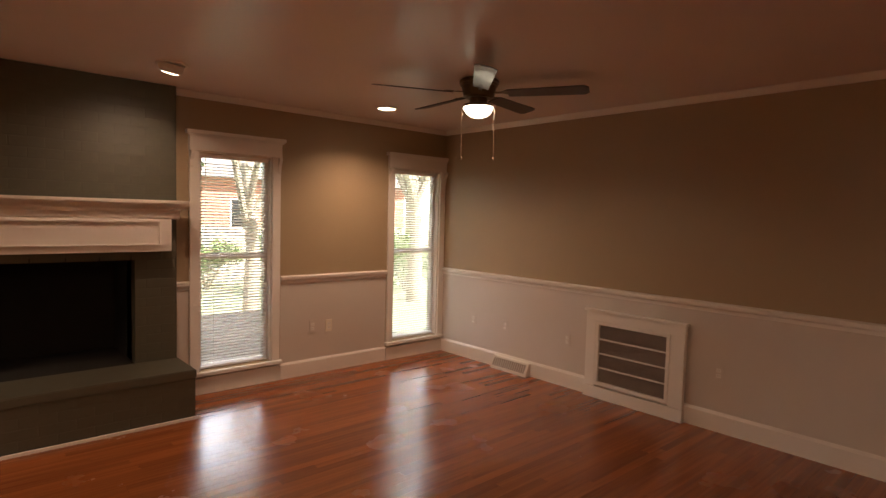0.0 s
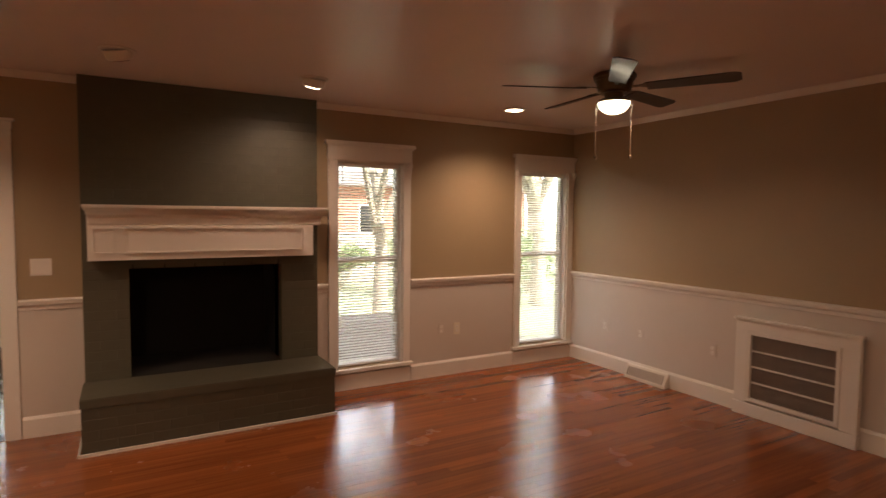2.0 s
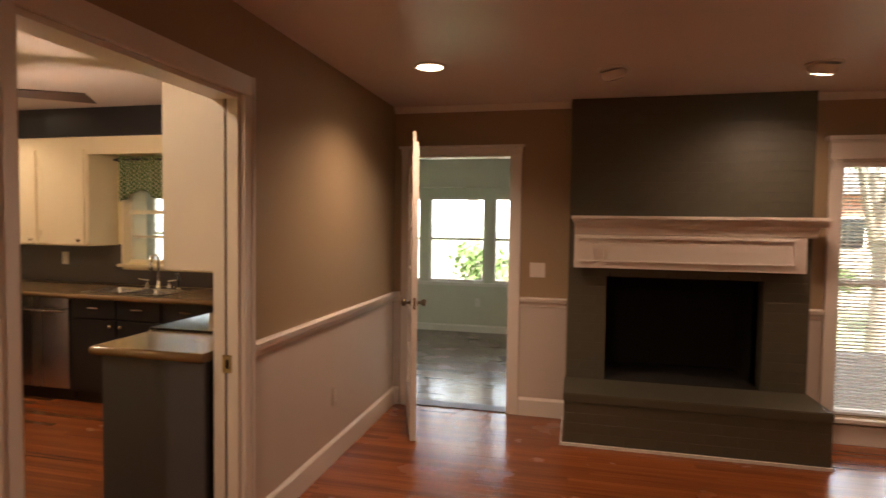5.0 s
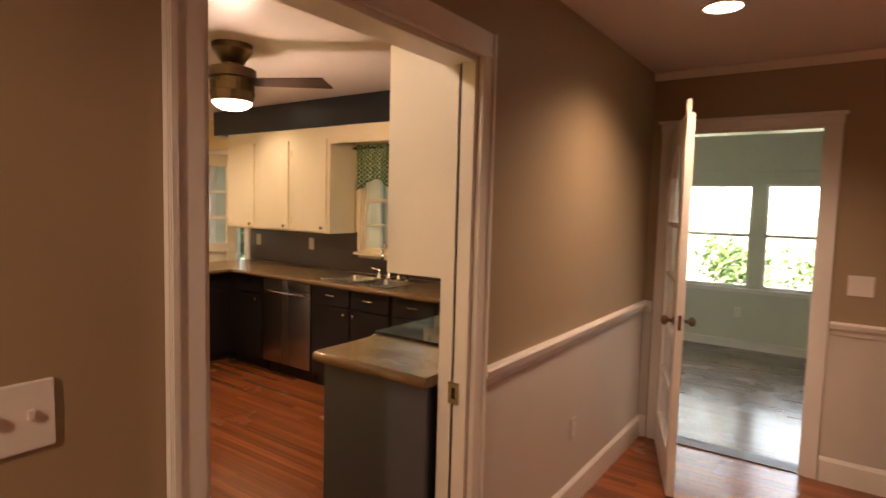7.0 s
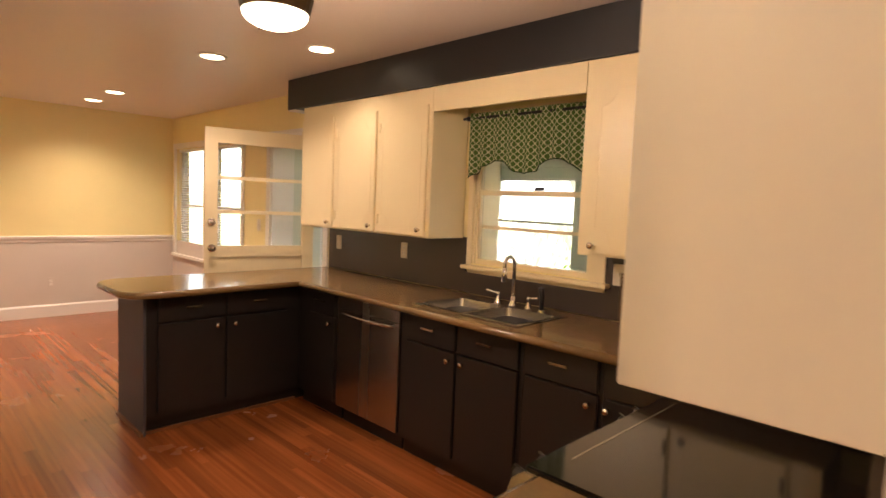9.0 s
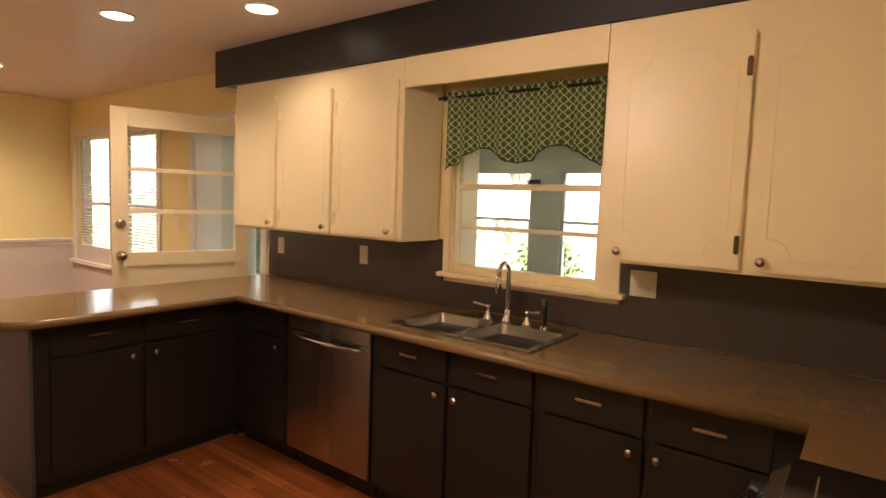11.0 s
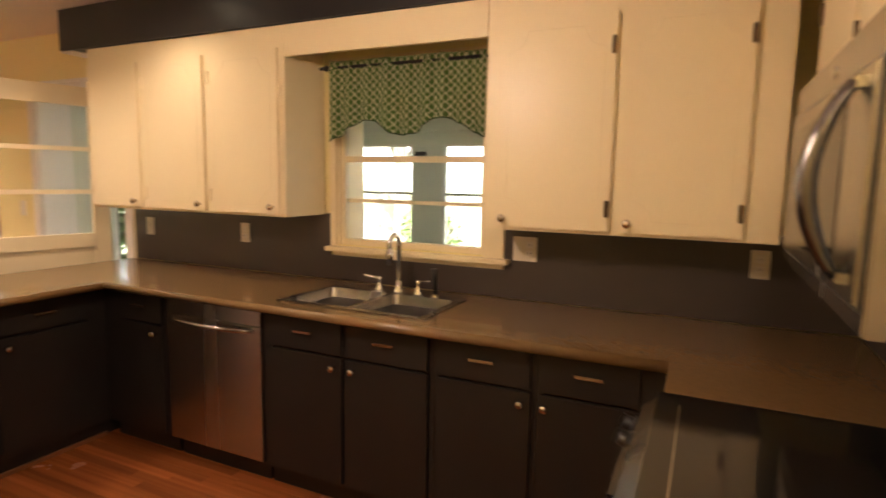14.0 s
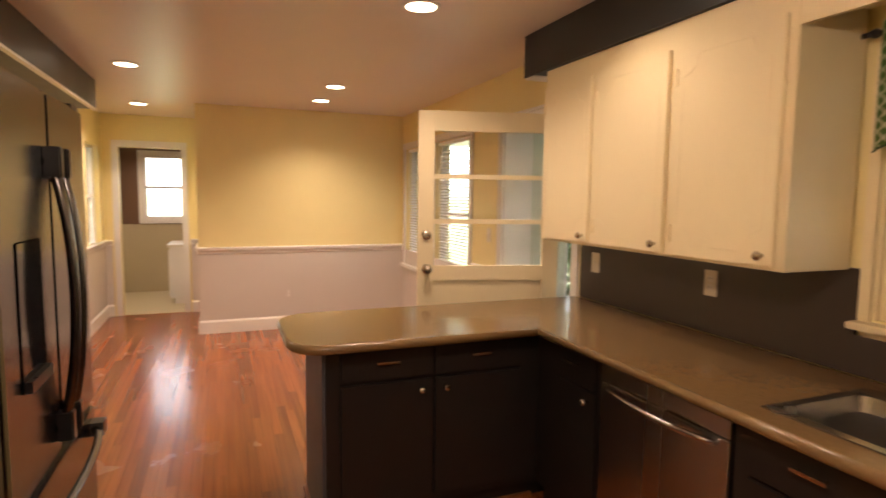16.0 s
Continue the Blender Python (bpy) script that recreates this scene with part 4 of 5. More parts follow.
def base_unit(x0, x1, doors, drawers, label, y_front=-0.70, top=0.868):
    u = thing("base_cabinet", label, "cabinet", "charcoal base cabinets")
    bx("body", (x0 + 0.001, y_front, 0.10), (x1 - 0.001, KN - 0.02, top), M_DARK, u)
    bx("toe_kick", (x0 + 0.001, y_front + 0.05, 0.0), (x1 - 0.001, y_front + 0.12, 0.10), M_DARK, u)
    yf = y_front - 0.019
    for a, b, ks in doors:
        bm = bmesh.new()
        box(bm, (a + 0.004, yf, 0.12), (b - 0.004, y_front, 0.70))
        dd = part("door", bm, M_DARK, u, bevel=0.004)
        knob(dd, ks, yf, 0.655, 0, -1)
    for a, b in drawers:
        bm = bmesh.new()
        box(bm, (a + 0.006, yf, 0.709), (b - 0.006, y_front, 0.860))
        dd = part("drawer_front", bm, M_DARK, u, bevel=0.004)
        pull(dd, (a + b) / 2, yf, 0.797, "x")


base_unit(-2.525, -1.635, [(-2.47, -2.07, -2.115), (-2.06, -1.655, -2.015)], [(-2.47, -2.07), (-2.06, -1.655)], "charcoal painted sink base cabinet with two doors")
base_unit(-1.635, -1.215, [(-1.62, -1.23, -1.272)], [(-1.62, -1.23)], "charcoal painted base cabinet with drawer and door")
base_unit(-1.215, -0.77, [(-1.20, -0.85, -1.18)], [(-1.20, -0.85)], "charcoal painted base cabinet beside the range")
base_unit(-3.66, -3.165, [(-3.50, -3.18, -3.235)], [(-3.50, -3.18)], "charcoal painted narrow corner cabinet beside the dishwasher")


def dishwasher():
    d = thing("dishwasher", "brushed stainless steel dishwasher with a curved bar handle", "dishwasher")
    x0, x1 = -3.155, -2.53
    bx("body", (x0 + 0.005, -0.68, 0.10), (x1 - 0.005, KN - 0.03, 0.862), M_BLACK, d)
    bm = bmesh.new()
    box(bm, (x0, -0.715, 0.115), (x1, -0.68, 0.775))
    part("door", bm, M_STEEL, d, bevel=0.004)
    bm = bmesh.new()
    box(bm, (x0, -0.715, 0.78), (x1, -0.68, 0.858))
    part("control_strip", bm, M_STEEL, d, bevel=0.004)
    bm = bmesh.new()
    pts = [(x0 + 0.05 + (x1 - x0 - 0.10) * k / 12, -0.718 - 0.045 * math.sin(math.pi * k / 12) ** 0.6, 0.755) for k in range(13)]
    tube(bm, pts, 0.012)
    part("handle", bm, M_STEEL, d, "curved steel bar handle", smooth=True)
    bx("toe_kick", (x0 + 0.01, -0.65, 0.0), (x1 - 0.01, -0.60, 0.10), M_BLACK, d)


dishwasher()


def peninsula():
    u = thing("base_cabinet", "charcoal painted peninsula cabinet with two doors", "cabinet", "charcoal base cabinets")
    xf = -3.665
    bx("body", (-4.15, -1.735, 0.10), (xf, KN - 0.02, 0.868), M_DARK, u)
    bx("toe_kick", (-4.14, -1.735, 0.0), (xf - 0.05, KN - 0.02, 0.10), M_DARK, u)
    bx("end_panel", (-4.165, -1.752, 0.0), (xf + 0.0, -1.737, 0.868), M_GREY, u, "slate grey end panel", 0.002)
    for a, b, k in ((-1.675, -1.265, -1.315), (-1.245, -0.80, -1.195)):
        bm = bmesh.new()
        box(bm, (xf, a, 0.135), (xf + 0.019, b, 0.69))
        dd = part("door", bm, M_DARK, u, bevel=0.004)
        knob(dd, xf + 0.019, k, 0.645, 1, 0)
        bm = bmesh.new()
        box(bm, (xf, a, 0.705), (xf + 0.019, b, 0.85))
        dd = part("drawer_front", bm, M_DARK, u, bevel=0.004)
        pull(dd, xf + 0.019, (a + b) / 2, 0.785, "y")
    bx("shoe_moulding", (xf - 0.048, -1.73, 0.0), (xf - 0.03, -0.70, 0.02), paint("oak_shoe", (0.20, 0.075, 0.025), 0.4), u, "stained oak shoe moulding")
    bx("shoe_moulding", (-4.165, -1.768, 0.0), (xf - 0.0, -1.753, 0.02), bpy.data.materials["oak_shoe"], u)


peninsula()


def rounded(pts, radii, n=8):
    """Outline with rounded corners."""
    out = []
    m = len(pts)
    for i, p in enumerate(pts):
        p = Vector(p)
        a, b = (Vector(pts[i - 1]) - p).normalized(), (Vector(pts[(i + 1) % m]) - p).normalized()
        r = radii[i]
        if not r:
            out.append(tuple(p))
            continue
        ang = a.angle(b)
        d = r / math.tan(ang / 2)
        c = p + (a + b).normalized() * (r / math.sin(ang / 2))
        s, e = p + a * d - c, p + b * d - c
        for k in range(n + 1):
            q = s.slerp(e, k / n) if s.length and e.length else s
            out.append(tuple(c + q.normalized() * r))
    return out


def worktop():
    w = thing("worktop", "tan speckled stone-look worktop with rounded edge, L-shaped with peninsula", "worktop")
    sx0, sx1, sy0, sy1 = -2.42, -1.72, -0.662, -0.305
    bm = bmesh.new()
    out = rounded([(-4.20, KN - 0.016), (-4.20, -1.88), (-3.535, -1.88), (-3.535, -0.775), (sx0, -0.775), (sx0, KN - 0.016)], [0, 0.16, 0.14, 0.02, 0, 0])
    prism(bm, out, 0.87, 0.91)
    part("slab", bm, M_COUNTER, w)
    for p, q in (((sx0, -0.775), (sx1, sy0)), ((sx0, sy1), (sx1, KN - 0.016)), ((sx1, -0.775), (-0.765, KN - 0.016)), ((-0.765, -1.095), (-0.14, KN - 0.016))):
        bx("slab", (*p, 0.87), (*q, 0.91), M_COUNTER, w)
    nose = bmesh.new()
    tube(nose, [(sx1 + 1.0, -0.775, 0.89), (-0.77, -0.775, 0.89)], 0.0205, 12)
    tube(nose, [(-3.53, -0.775, 0.89), (sx1 + 1.0, -0.775, 0.89)], 0.0205, 12)
    part("nosing", nose, M_COUNTER, w, smooth=True)
    nose = bmesh.new()
    rim = rounded([(-4.20, KN - 0.05), (-4.20, -1.88), (-3.535, -1.88), (-3.535, -0.775)], [0, 0.16, 0.14, 0], 8)
    tube(nose, [(p[0], p[1], 0.89) for p in rim], 0.0205, 12)
    part("nosing", nose, M_COUNTER, w, smooth=True)
    w2 = thing("worktop", "short tan speckled worktop between range and doorway", "worktop")
    bm = bmesh.new()
    prism(bm, rounded([(-0.14, -1.866), (-0.735, -1.866), (-0.735, -2.282), (-0.14, -2.282)], [0, 0, 0.025, 0], 5), 0.87, 0.91)
    part("slab", bm, M_COUNTER, w2)
    nose = bmesh.new()
    rim = rounded([(-0.735, -1.868), (-0.735, -2.282), (-0.142, -2.282)], [0, 0.025, 0], 5)
    tube(nose, [(p[0], p[1], 0.89) for p in rim], 0.0205, 12)
    part("nosing", nose, M_COUNTER, w2, smooth=True)
    u = thing("base_cabinet", "charcoal base cabinet with slate grey end panel by the doorway", "cabinet", "charcoal base cabinets")
    bx("body", (-0.68, -2.255, 0.10), (-0.14, -1.87, 0.868), M_DARK, u)
    bx("toe_kick", (-0.63, -2.255, 0.0), (-0.14, -1.87, 0.10), M_DARK, u)
    bx("door", (-0.70, -2.23, 0.135), (-0.681, -1.88, 0.845), M_DARK, u, "", 0.003)
    bx("end_panel", (-0.685, -2.27, 0.0), (-0.14, -2.257, 0.868), M_GREY, u, "slate grey end panel", 0.002)


worktop()


def sink():
    s = thing("sink", "stainless steel double bowl sink set in the worktop", "sink")
    x0, x1, y0, y1 = -2.452, -1.69, -0.695, -0.235
    bm = bmesh.new()
    zt = 0.9165
    xm = (x0 + x1) / 2
    rim = 0.035
    box(bm, (x0, y0, 0.9105), (x1, y0 + rim, zt)); box(bm, (x0, y1 - 0.075, 0.9105), (x1, y1, zt))
    box(bm, (x0, y0 + rim, 0.9105), (x0 + rim, y1 - 0.075, zt)); box(bm, (x1 - rim, y0 + rim, 0.9105), (x1, y1 - 0.075, zt))
    box(bm, (xm - 0.016, y0 + rim, 0.9105), (xm + 0.016, y1 - 0.075, zt))
    part("rim", bm, M_STEEL, s, bevel=0.002)
    for a, b in ((x0 + rim, xm - 0.016), (xm + 0.016, x1 - rim)):
        bm = bmesh.new()
        lo, hi, d = (a, y0 + rim), (b, y1 - 0.075), 0.74
        t = 0.03
        top = rounded([(a, lo[1]), (b, lo[1]), (b, hi[1]), (a, hi[1])], [0.03] * 4, 4)
        bot = rounded([(a + t, lo[1] + t), (b - t, lo[1] + t), (b - t, hi[1] - t), (a + t, hi[1] - t)], [0.03] * 4, 4)
        va = [bm.verts.new((*p, zt - 0.002)) for p in top]
        vb = [bm.verts.new((*p, d)) for p in bot]
        for i in range(len(va)):
            bm.faces.new((va[i], va[(i + 1) % len(va)], vb[(i + 1) % len(va)], vb[i]))
        bm.faces.new(vb)
        part("bowl", bm, M_STEEL, s, smooth=False)
        bm = bmesh.new()
        cyl(bm, ((a + b) / 2, (lo[1] + hi[1]) / 2, d + 0.003), 0.04, 0.006)
        part("drain", bm, M_CHROME, s)
    f = thing("faucet", "chrome gooseneck pull-down faucet with two lever handles", "faucet")
    bm = bmesh.new()
    fx, fy = -2.045, -0.275
    prof = [(0.026, 0.0), (0.026, 0.008), (0.016, 0.03), (0.014, 0.06)]
    lathe(bm, (fx, fy, zt), prof, 18)
    part("base", bm, M_CHROME, f, smooth=True)
    bm = bmesh.new()
    pts = [(fx, fy, zt + 0.05), (fx, fy, zt + 0.245)]
    for k in range(1, 11):
        a = math.pi * k / 10
        pts.append((fx, fy - 0.045 + 0.045 * math.cos(a), zt + 0.245 + 0.045 * math.sin(a)))
    pts.append((fx, fy - 0.09, zt + 0.20))
    tube(bm, pts, 0.0115, 12)
    part("spout", bm, M_CHROME, f, smooth=True)
    bm = bmesh.new()
    tube(bm, [(fx, fy - 0.09, zt + 0.23), (fx, fy - 0.09, zt + 0.15)], [0.014, 0.017])
    part("spray_head", bm, M_CHROME, f, smooth=True)
    for k in (-1, 1):
        bm = bmesh.new()
        lathe(bm, (fx + k * 0.11, fy, zt), [(0.025, 0.0), (0.024, 0.008), (0.012, 0.03), (0.011, 0.055), (0.014, 0.065), (0.006, 0.072)], 16)
        tube(bm, [(fx + k * 0.11, fy, zt + 0.064), (fx + k * 0.145, fy - 0.01, zt + 0.068), (fx + k * 0.185, fy - 0.02, zt + 0.075)], [0.007, 0.006, 0.007])
        part("lever", bm, M_CHROME, f, smooth=True)
    sp = thing("side_sprayer", "black plastic side sprayer on a chrome base", "sprayer")
    bm = bmesh.new()
    lathe(bm, (-1.845, fy, zt), [(0.022, 0), (0.02, 0.008), (0.012, 0.014)], 14)
    part("base", bm, M_CHROME, sp)
    bm = bmesh.new()
    tube(bm, [(-1.845, fy, zt + 0.012), (-1.845, fy, zt + 0.08), (-1.845, fy - 0.015, zt + 0.135)], [0.012, 0.013, 0.017])
    part("nozzle", bm, M_BLACK, sp, smooth=True)


sink()


def upper_door(parent, a0, a1, z0, z1, face, along, knob_at, hinge_at, hinge_m=None):
    """Flat cream door with a routed line that curls at the corners; along x faces -y, along y faces -x."""
    def P(u, d, z):
        return (u, face - d, z) if along == "x" else (face - d, u, z)

    def bxx(nm, u0, u1, d0, d1, za, zb, m, par, bev=0.0, label=""):
        p, q = P(u0, d0, za), P(u1, d1, zb)
        return bx(nm, [min(i, j) for i, j in zip(p, q)], [max(i, j) for i, j in zip(p, q)], m, par, label, bev)
    d = bxx("door", a0, a1, 0.0, 0.019, z0, z1, M_CAB, parent, 0.004)
    # raised bead that follows the edge and dips round each corner
    i, r = 0.045, 0.075
    path = []
    for cx, cz, s in ((a0 + i, z0 + i, 0), (a1 - i, z0 + i, 1), (a1 - i, z1 - i, 2), (a0 + i, z1 - i, 3)):
        for k in range(9):
            ang = {0: 90 - 90 * k / 8, 1: 180 - 90 * k / 8, 2: 270 - 90 * k / 8, 3: 360 - 90 * k / 8}[s]
            path.append((cx + r * math.cos(radians(ang)), cz + r * math.sin(radians(ang))))
    path.append(path[0])
    bm = bmesh.new()
    tube(bm, [P(u, 0.0192, z) for u, z in path], 0.0013, 5)
    part("routed_line", bm, M_CAB, d, smooth=True)
    ku, kz = knob_at
    if along == "x":
        knob(d, ku, face - 0.019, kz, 0, -1)
    else:
        knob(d, face - 0.019, ku, kz, -1, 0)
    for hz in (z0 + 0.09, z1 - 0.12):
        bm = bmesh.new()
        p, q = P(hinge_at - 0.009, 0.019, hz - 0.03), P(hinge_at + 0.009, 0.023, hz + 0.03)
        box(bm, [min(i2, j2) for i2, j2 in zip(p, q)], [max(i2, j2) for i2, j2 in zip(p, q)])
        c = P(hinge_at, 0.024, hz)
        cyl(bm, c, 0.005, 0.065, seg=10)
        part("hinge", bm, hinge_m or M_BRONZE, d, "aged bronze hinge" if hinge_m is None else "hinge painted over in cream")


def uppers():
    zb, zt = 1.272, 2.204
    yf = -0.436
    g = "cream wall cabinets"
    u = thing("wall_cabinet", "cream painted wall cabinet with three doors", "cabinet", g)
    bx("body", (-4.09, yf, zb), (-2.605, KN - 0.016, zt), M_CAB, u, "", 0.003)
    bounds = ((-4.075, -3.65), (-3.61, -3.14), (-3.105, -2.635))
    for a, b in bounds:
        upper_door(u, a, b, zb + 0.012, 2.10, yf, "x", (b - 0.04, zb + 0.05), a + 0.012, M_CAB)
    u = thing("wall_cabinet", "cream painted wall cabinet with two doors", "cabinet", g)
    bx("body", (-1.545, yf, zb), (-0.46, KN - 0.016, zt), M_CAB, u, "", 0.003)
    for a, b in ((-1.49, -1.028), (-0.997, -0.572)):
        upper_door(u, a, b, zb + 0.012, 2.10, yf, "x", (a + 0.035, zb + 0.05), b - 0.012)
    v = thing("wall_cabinet", "cream board bridging the cabinets above the window", "cabinet", g)
    bx("bridge", (-2.603, yf, 2.055), (-1.547, yf + 0.02, zt), M_CAB, v)
    bx("bridge_top", (-2.603, yf + 0.02, 2.14), (-1.547, KN - 0.022, zt), M_CAB, v)
    # range wall
    xf = -0.40
    u = thing("wall_cabinet", "cream painted corner wall cabinet beside the microwave", "cabinet", g)
    bx("body", (xf, -1.096, zb), (-0.14, yf - 0.03, zt), M_CAB, u, "", 0.003)
    upper_door(u, -1.08, -0.60, zb + 0.012, 2.10, xf, "y", (-1.045, zb + 0.05), -0.615)
    u = thing("wall_cabinet", "cream painted short cabinet above the microwave", "cabinet", g)
    bx("body", (xf, -1.864, 1.70), (-0.14, -1.099, zt), M_CAB, u, "", 0.003)
    for a, b, k, hh in ((-1.85, -1.49, -1.525, -1.837), (-1.475, -1.115, -1.44, -1.128)):
        upper_door(u, a, b, 1.712, 2.10, xf, "y", (k, 1.755), hh)
    u = thing("wall_cabinet", "cream narrow wall cabinet with white side by the doorway", "cabinet", g)
    bx("body", (xf, -2.197, zb), (-0.14, -1.867, zt), M_CAB, u, "", 0.003)
    bx("side_panel", (xf + 0.001, -2.211, zb), (-0.126, -2.1975, zt), M_WHITE, u, "white painted side panel", 0.002)
    upper_door(u, -2.165, -1.878, zb + 0.012, 2.10, xf, "y", (-1.905, zb + 0.045), -2.157)


uppers()


def microwave():
    m = thing("microwave", "stainless over-range microwave with a curved bar handle", "microwave")
    ya, yb, z0, z1 = -1.863, -1.10, 1.295, 1.695
    bx("body", (-0.487, ya + 0.003, z0 + 0.004), (-0.14, yb - 0.003, z1), M_BLACK, m, "black casing")
    bm = bmesh.new()
    box(bm, (-0.515, ya, z0), (-0.487, yb, z1))
    part("bezel", bm, M_STEEL, m, "brushed steel front", 0.003)
    bx("door_gap", (-0.5165, ya + 0.012, z0 + 0.028), (-0.5145, yb - 0.012, z1 - 0.062), M_BLACK, m, "dark gap round the door")
    bm = bmesh.new()
    box(bm, (-0.523, ya + 0.018, z0 + 0.034), (-0.516, yb - 0.016, z1 - 0.068))
    d = part("door", bm, M_STEEL, m, bevel=0.003)
    bx("window", (-0.5245, ya + 0.17, z0 + 0.065), (-0.5228, yb - 0.05, z1 - 0.10), M_CERAMIC, d, "dark glass window")
    bm = bmesh.new()
    n = 20
    bow = [math.sin(math.pi * k / n) for k in range(n + 1)]
    pts = [(-0.528 - 0.044 * b ** 0.8, ya + 0.10, z0 + 0.06 + 0.255 * k / n) for k, b in enumerate(bow)]
    tube(bm, pts, [0.008 + 0.006 * b for b in bow], 12)
    for v in bm.verts:
        v.co.y = ya + 0.10 + (v.co.y - ya - 0.10) * 1.7
    part("handle", bm, M_DSTEEL, d, "bowed dark steel handle", smooth=True)
    for z in (z0 + 0.06, z0 + 0.315):
        bx("handle_mount", (-0.532, ya + 0.085, z - 0.008), (-0.5225, ya + 0.115, z + 0.008), M_CHROME, d, "", 0.002)
    bm = bmesh.new()
    cyl(bm, (-0.516, ya + 0.34, z1 - 0.032), 0.011, 0.003, "x")
    part("badge", bm, M_CHROME, m)
    bx("vent_grille", (-0.47, ya + 0.03, z0 - 0.006), (-0.2, yb - 0.03, z0 + 0.003), M_BLACK, m)


microwave()


def kitchen_range():
    r = thing("range", "black glass-top slide-in range with steel control panel", "range")
    ya, yb = -1.863, -1.098
    bx("body", (-0.70, ya + 0.003, 0.02), (-0.145, yb - 0.003, 0.905), M_BLACK, r)
    bm = bmesh.new()
    box(bm, (-0.775, ya - 0.002, 0.906), (-0.142, yb + 0.002, 0.922))
    top = part("cooktop", bm, M_CERAMIC, r, "black ceramic glass cooktop", bevel=0.004)
    bx("trim_line", (-0.722, ya + 0.10, 0.9221), (-0.718, yb - 0.08, 0.9226), M_STEEL, top)
    bm = bmesh.new()
    prism(bm, [(-0.70, 0.905), (-0.776, 0.905), (-0.815, 0.875), (-0.835, 0.81), (-0.815, 0.775), (-0.70, 0.77)], ya, yb, "y")
    cp = part("control_panel", bm, M_STEEL, r, "curved brushed steel control panel", bevel=0.003)
    bx("display", (-0.832, ya + 0.28, 0.815), (-0.815, yb - 0.242, 0.868), M_CERAMIC, cp)
    n = Vector((-0.95, 0, 0.31)).normalized()
    q = n.to_track_quat("Z", "Y").to_matrix().to_4x4()
    for ky in (ya + 0.07, ya + 0.17, yb - 0.172, yb - 0.072):
        bm = bmesh.new()
        lathe(bm, (0, 0, 0), [(0.027, 0.0), (0.027, 0.006), (0.020, 0.010), (0.019, 0.030), (0.012, 0.033)], 18)
        box(bm, (-0.005, -0.02, 0.03), (0.005, 0.02, 0.04))
        for v in bm.verts:
            v.co = Vector((-0.824, ky, 0.842)) + q @ v.co
        part("knob", bm, M_BLACK, cp)
    bx("oven_door", (-0.745, ya + 0.006, 0.20), (-0.702, yb - 0.006, 0.765), M_BLACK, r, "black glass oven door", 0.004)
    bm = bmesh.new()
    tube(bm, [(-0.747, ya + 0.06, 0.70), (-0.79, ya + 0.07, 0.705), (-0.795, (ya + yb) / 2, 0.705), (-0.79, yb - 0.07, 0.705), (-0.747, yb - 0.06, 0.70)], 0.011)
    part("handle", bm, M_STEEL, r, smooth=True)
    bx("drawer", (-0.74, ya + 0.006, 0.05), (-0.702, yb - 0.006, 0.19), M_BLACK, r, "", 0.003)


kitchen_range()


def fridge():
    f = thing("refrigerator", "dark stainless french door refrigerator with ice dispenser", "refrigerator")
    x0, x1, yf, h = -3.75, -2.84, -2.60, 1.80
    bx("body", (x0, -3.40, 0.02), (x1, yf - 0.075, h - 0.02), M_DSTEEL, f)
    xm = (x0 + x1) / 2
    doors = []
    for a, b in ((x0, xm - 0.002), (xm + 0.002, x1)):
        bm = bmesh.new()
        box(bm, (a, yf - 0.07, 0.72), (b, yf, h))
        doors.append(part("door", bm, M_DSTEEL, f, bevel=0.012))
    for k, px in ((0, xm - 0.045), (1, xm + 0.045)):
        bm = bmesh.new()
        n = 14
        pts = [(px, yf - 0.002 + 0.062 * math.sin(math.pi * j / n) ** 0.5, 0.80 + 0.80 * j / n) for j in range(n + 1)]
        tube(bm, pts, 0.014, 12)
        part("handle", bm, M_DSTEEL, doors[k], "curved steel bar handle", smooth=True)
        for z in (0.81, 1.59):
            bx("handle_mount", (px - 0.017, yf - 0.001, z - 0.045), (px + 0.017, yf + 0.045, z + 0.045), M_BLACK, doors[k], "", 0.004)
    bx("ice_dispenser", (x1 - 0.32, yf - 0.002, 1.0), (x1 - 0.12, yf + 0.004, 1.38), M_CERAMIC, doors[1], "black ice and water dispenser", 0.003)
    bx("dispenser_tray", (x1 - 0.31, yf + 0.004, 1.0), (x1 - 0.13, yf + 0.02, 1.03), M_BLACK, doors[1])
    bm = bmesh.new()
    box(bm, (x0, yf - 0.07, 0.06), (x1, yf, 0.71))
    dr = part("freezer_drawer", bm, M_DSTEEL, f, bevel=0.012)
    bm = bmesh.new()
    tube(bm, [(x0 + 0.06 + (x1 - x0 - 0.12) * k / 12, yf - 0.002 + 0.06 * math.sin(math.pi * k / 12) ** 0.4, 0.635) for k in range(13)], 0.014)
    part("handle", bm, M_DSTEEL, dr, smooth=True)
    for px in (x0 + 0.07, x1 - 0.07):
        bx("handle_mount", (px - 0.03, yf - 0.001, 0.61), (px + 0.03, yf + 0.045, 0.66), M_BLACK, dr)
    bx("hinge_cover", (x0 + 0.01, yf - 0.12, h - 0.018), (x0 + 0.10, yf - 0.01, h + 0.012), M_BLACK, f)
    bx("hinge_cover", (x1 - 0.10, yf - 0.12, h - 0.018), (x1 - 0.01, yf - 0.01, h + 0.012), M_BLACK, f)
    bx("base_grille", (x0 + 0.02, yf - 0.06, 0.0), (x1 - 0.02, yf - 0.04, 0.055), M_BLACK, f)


fridge()


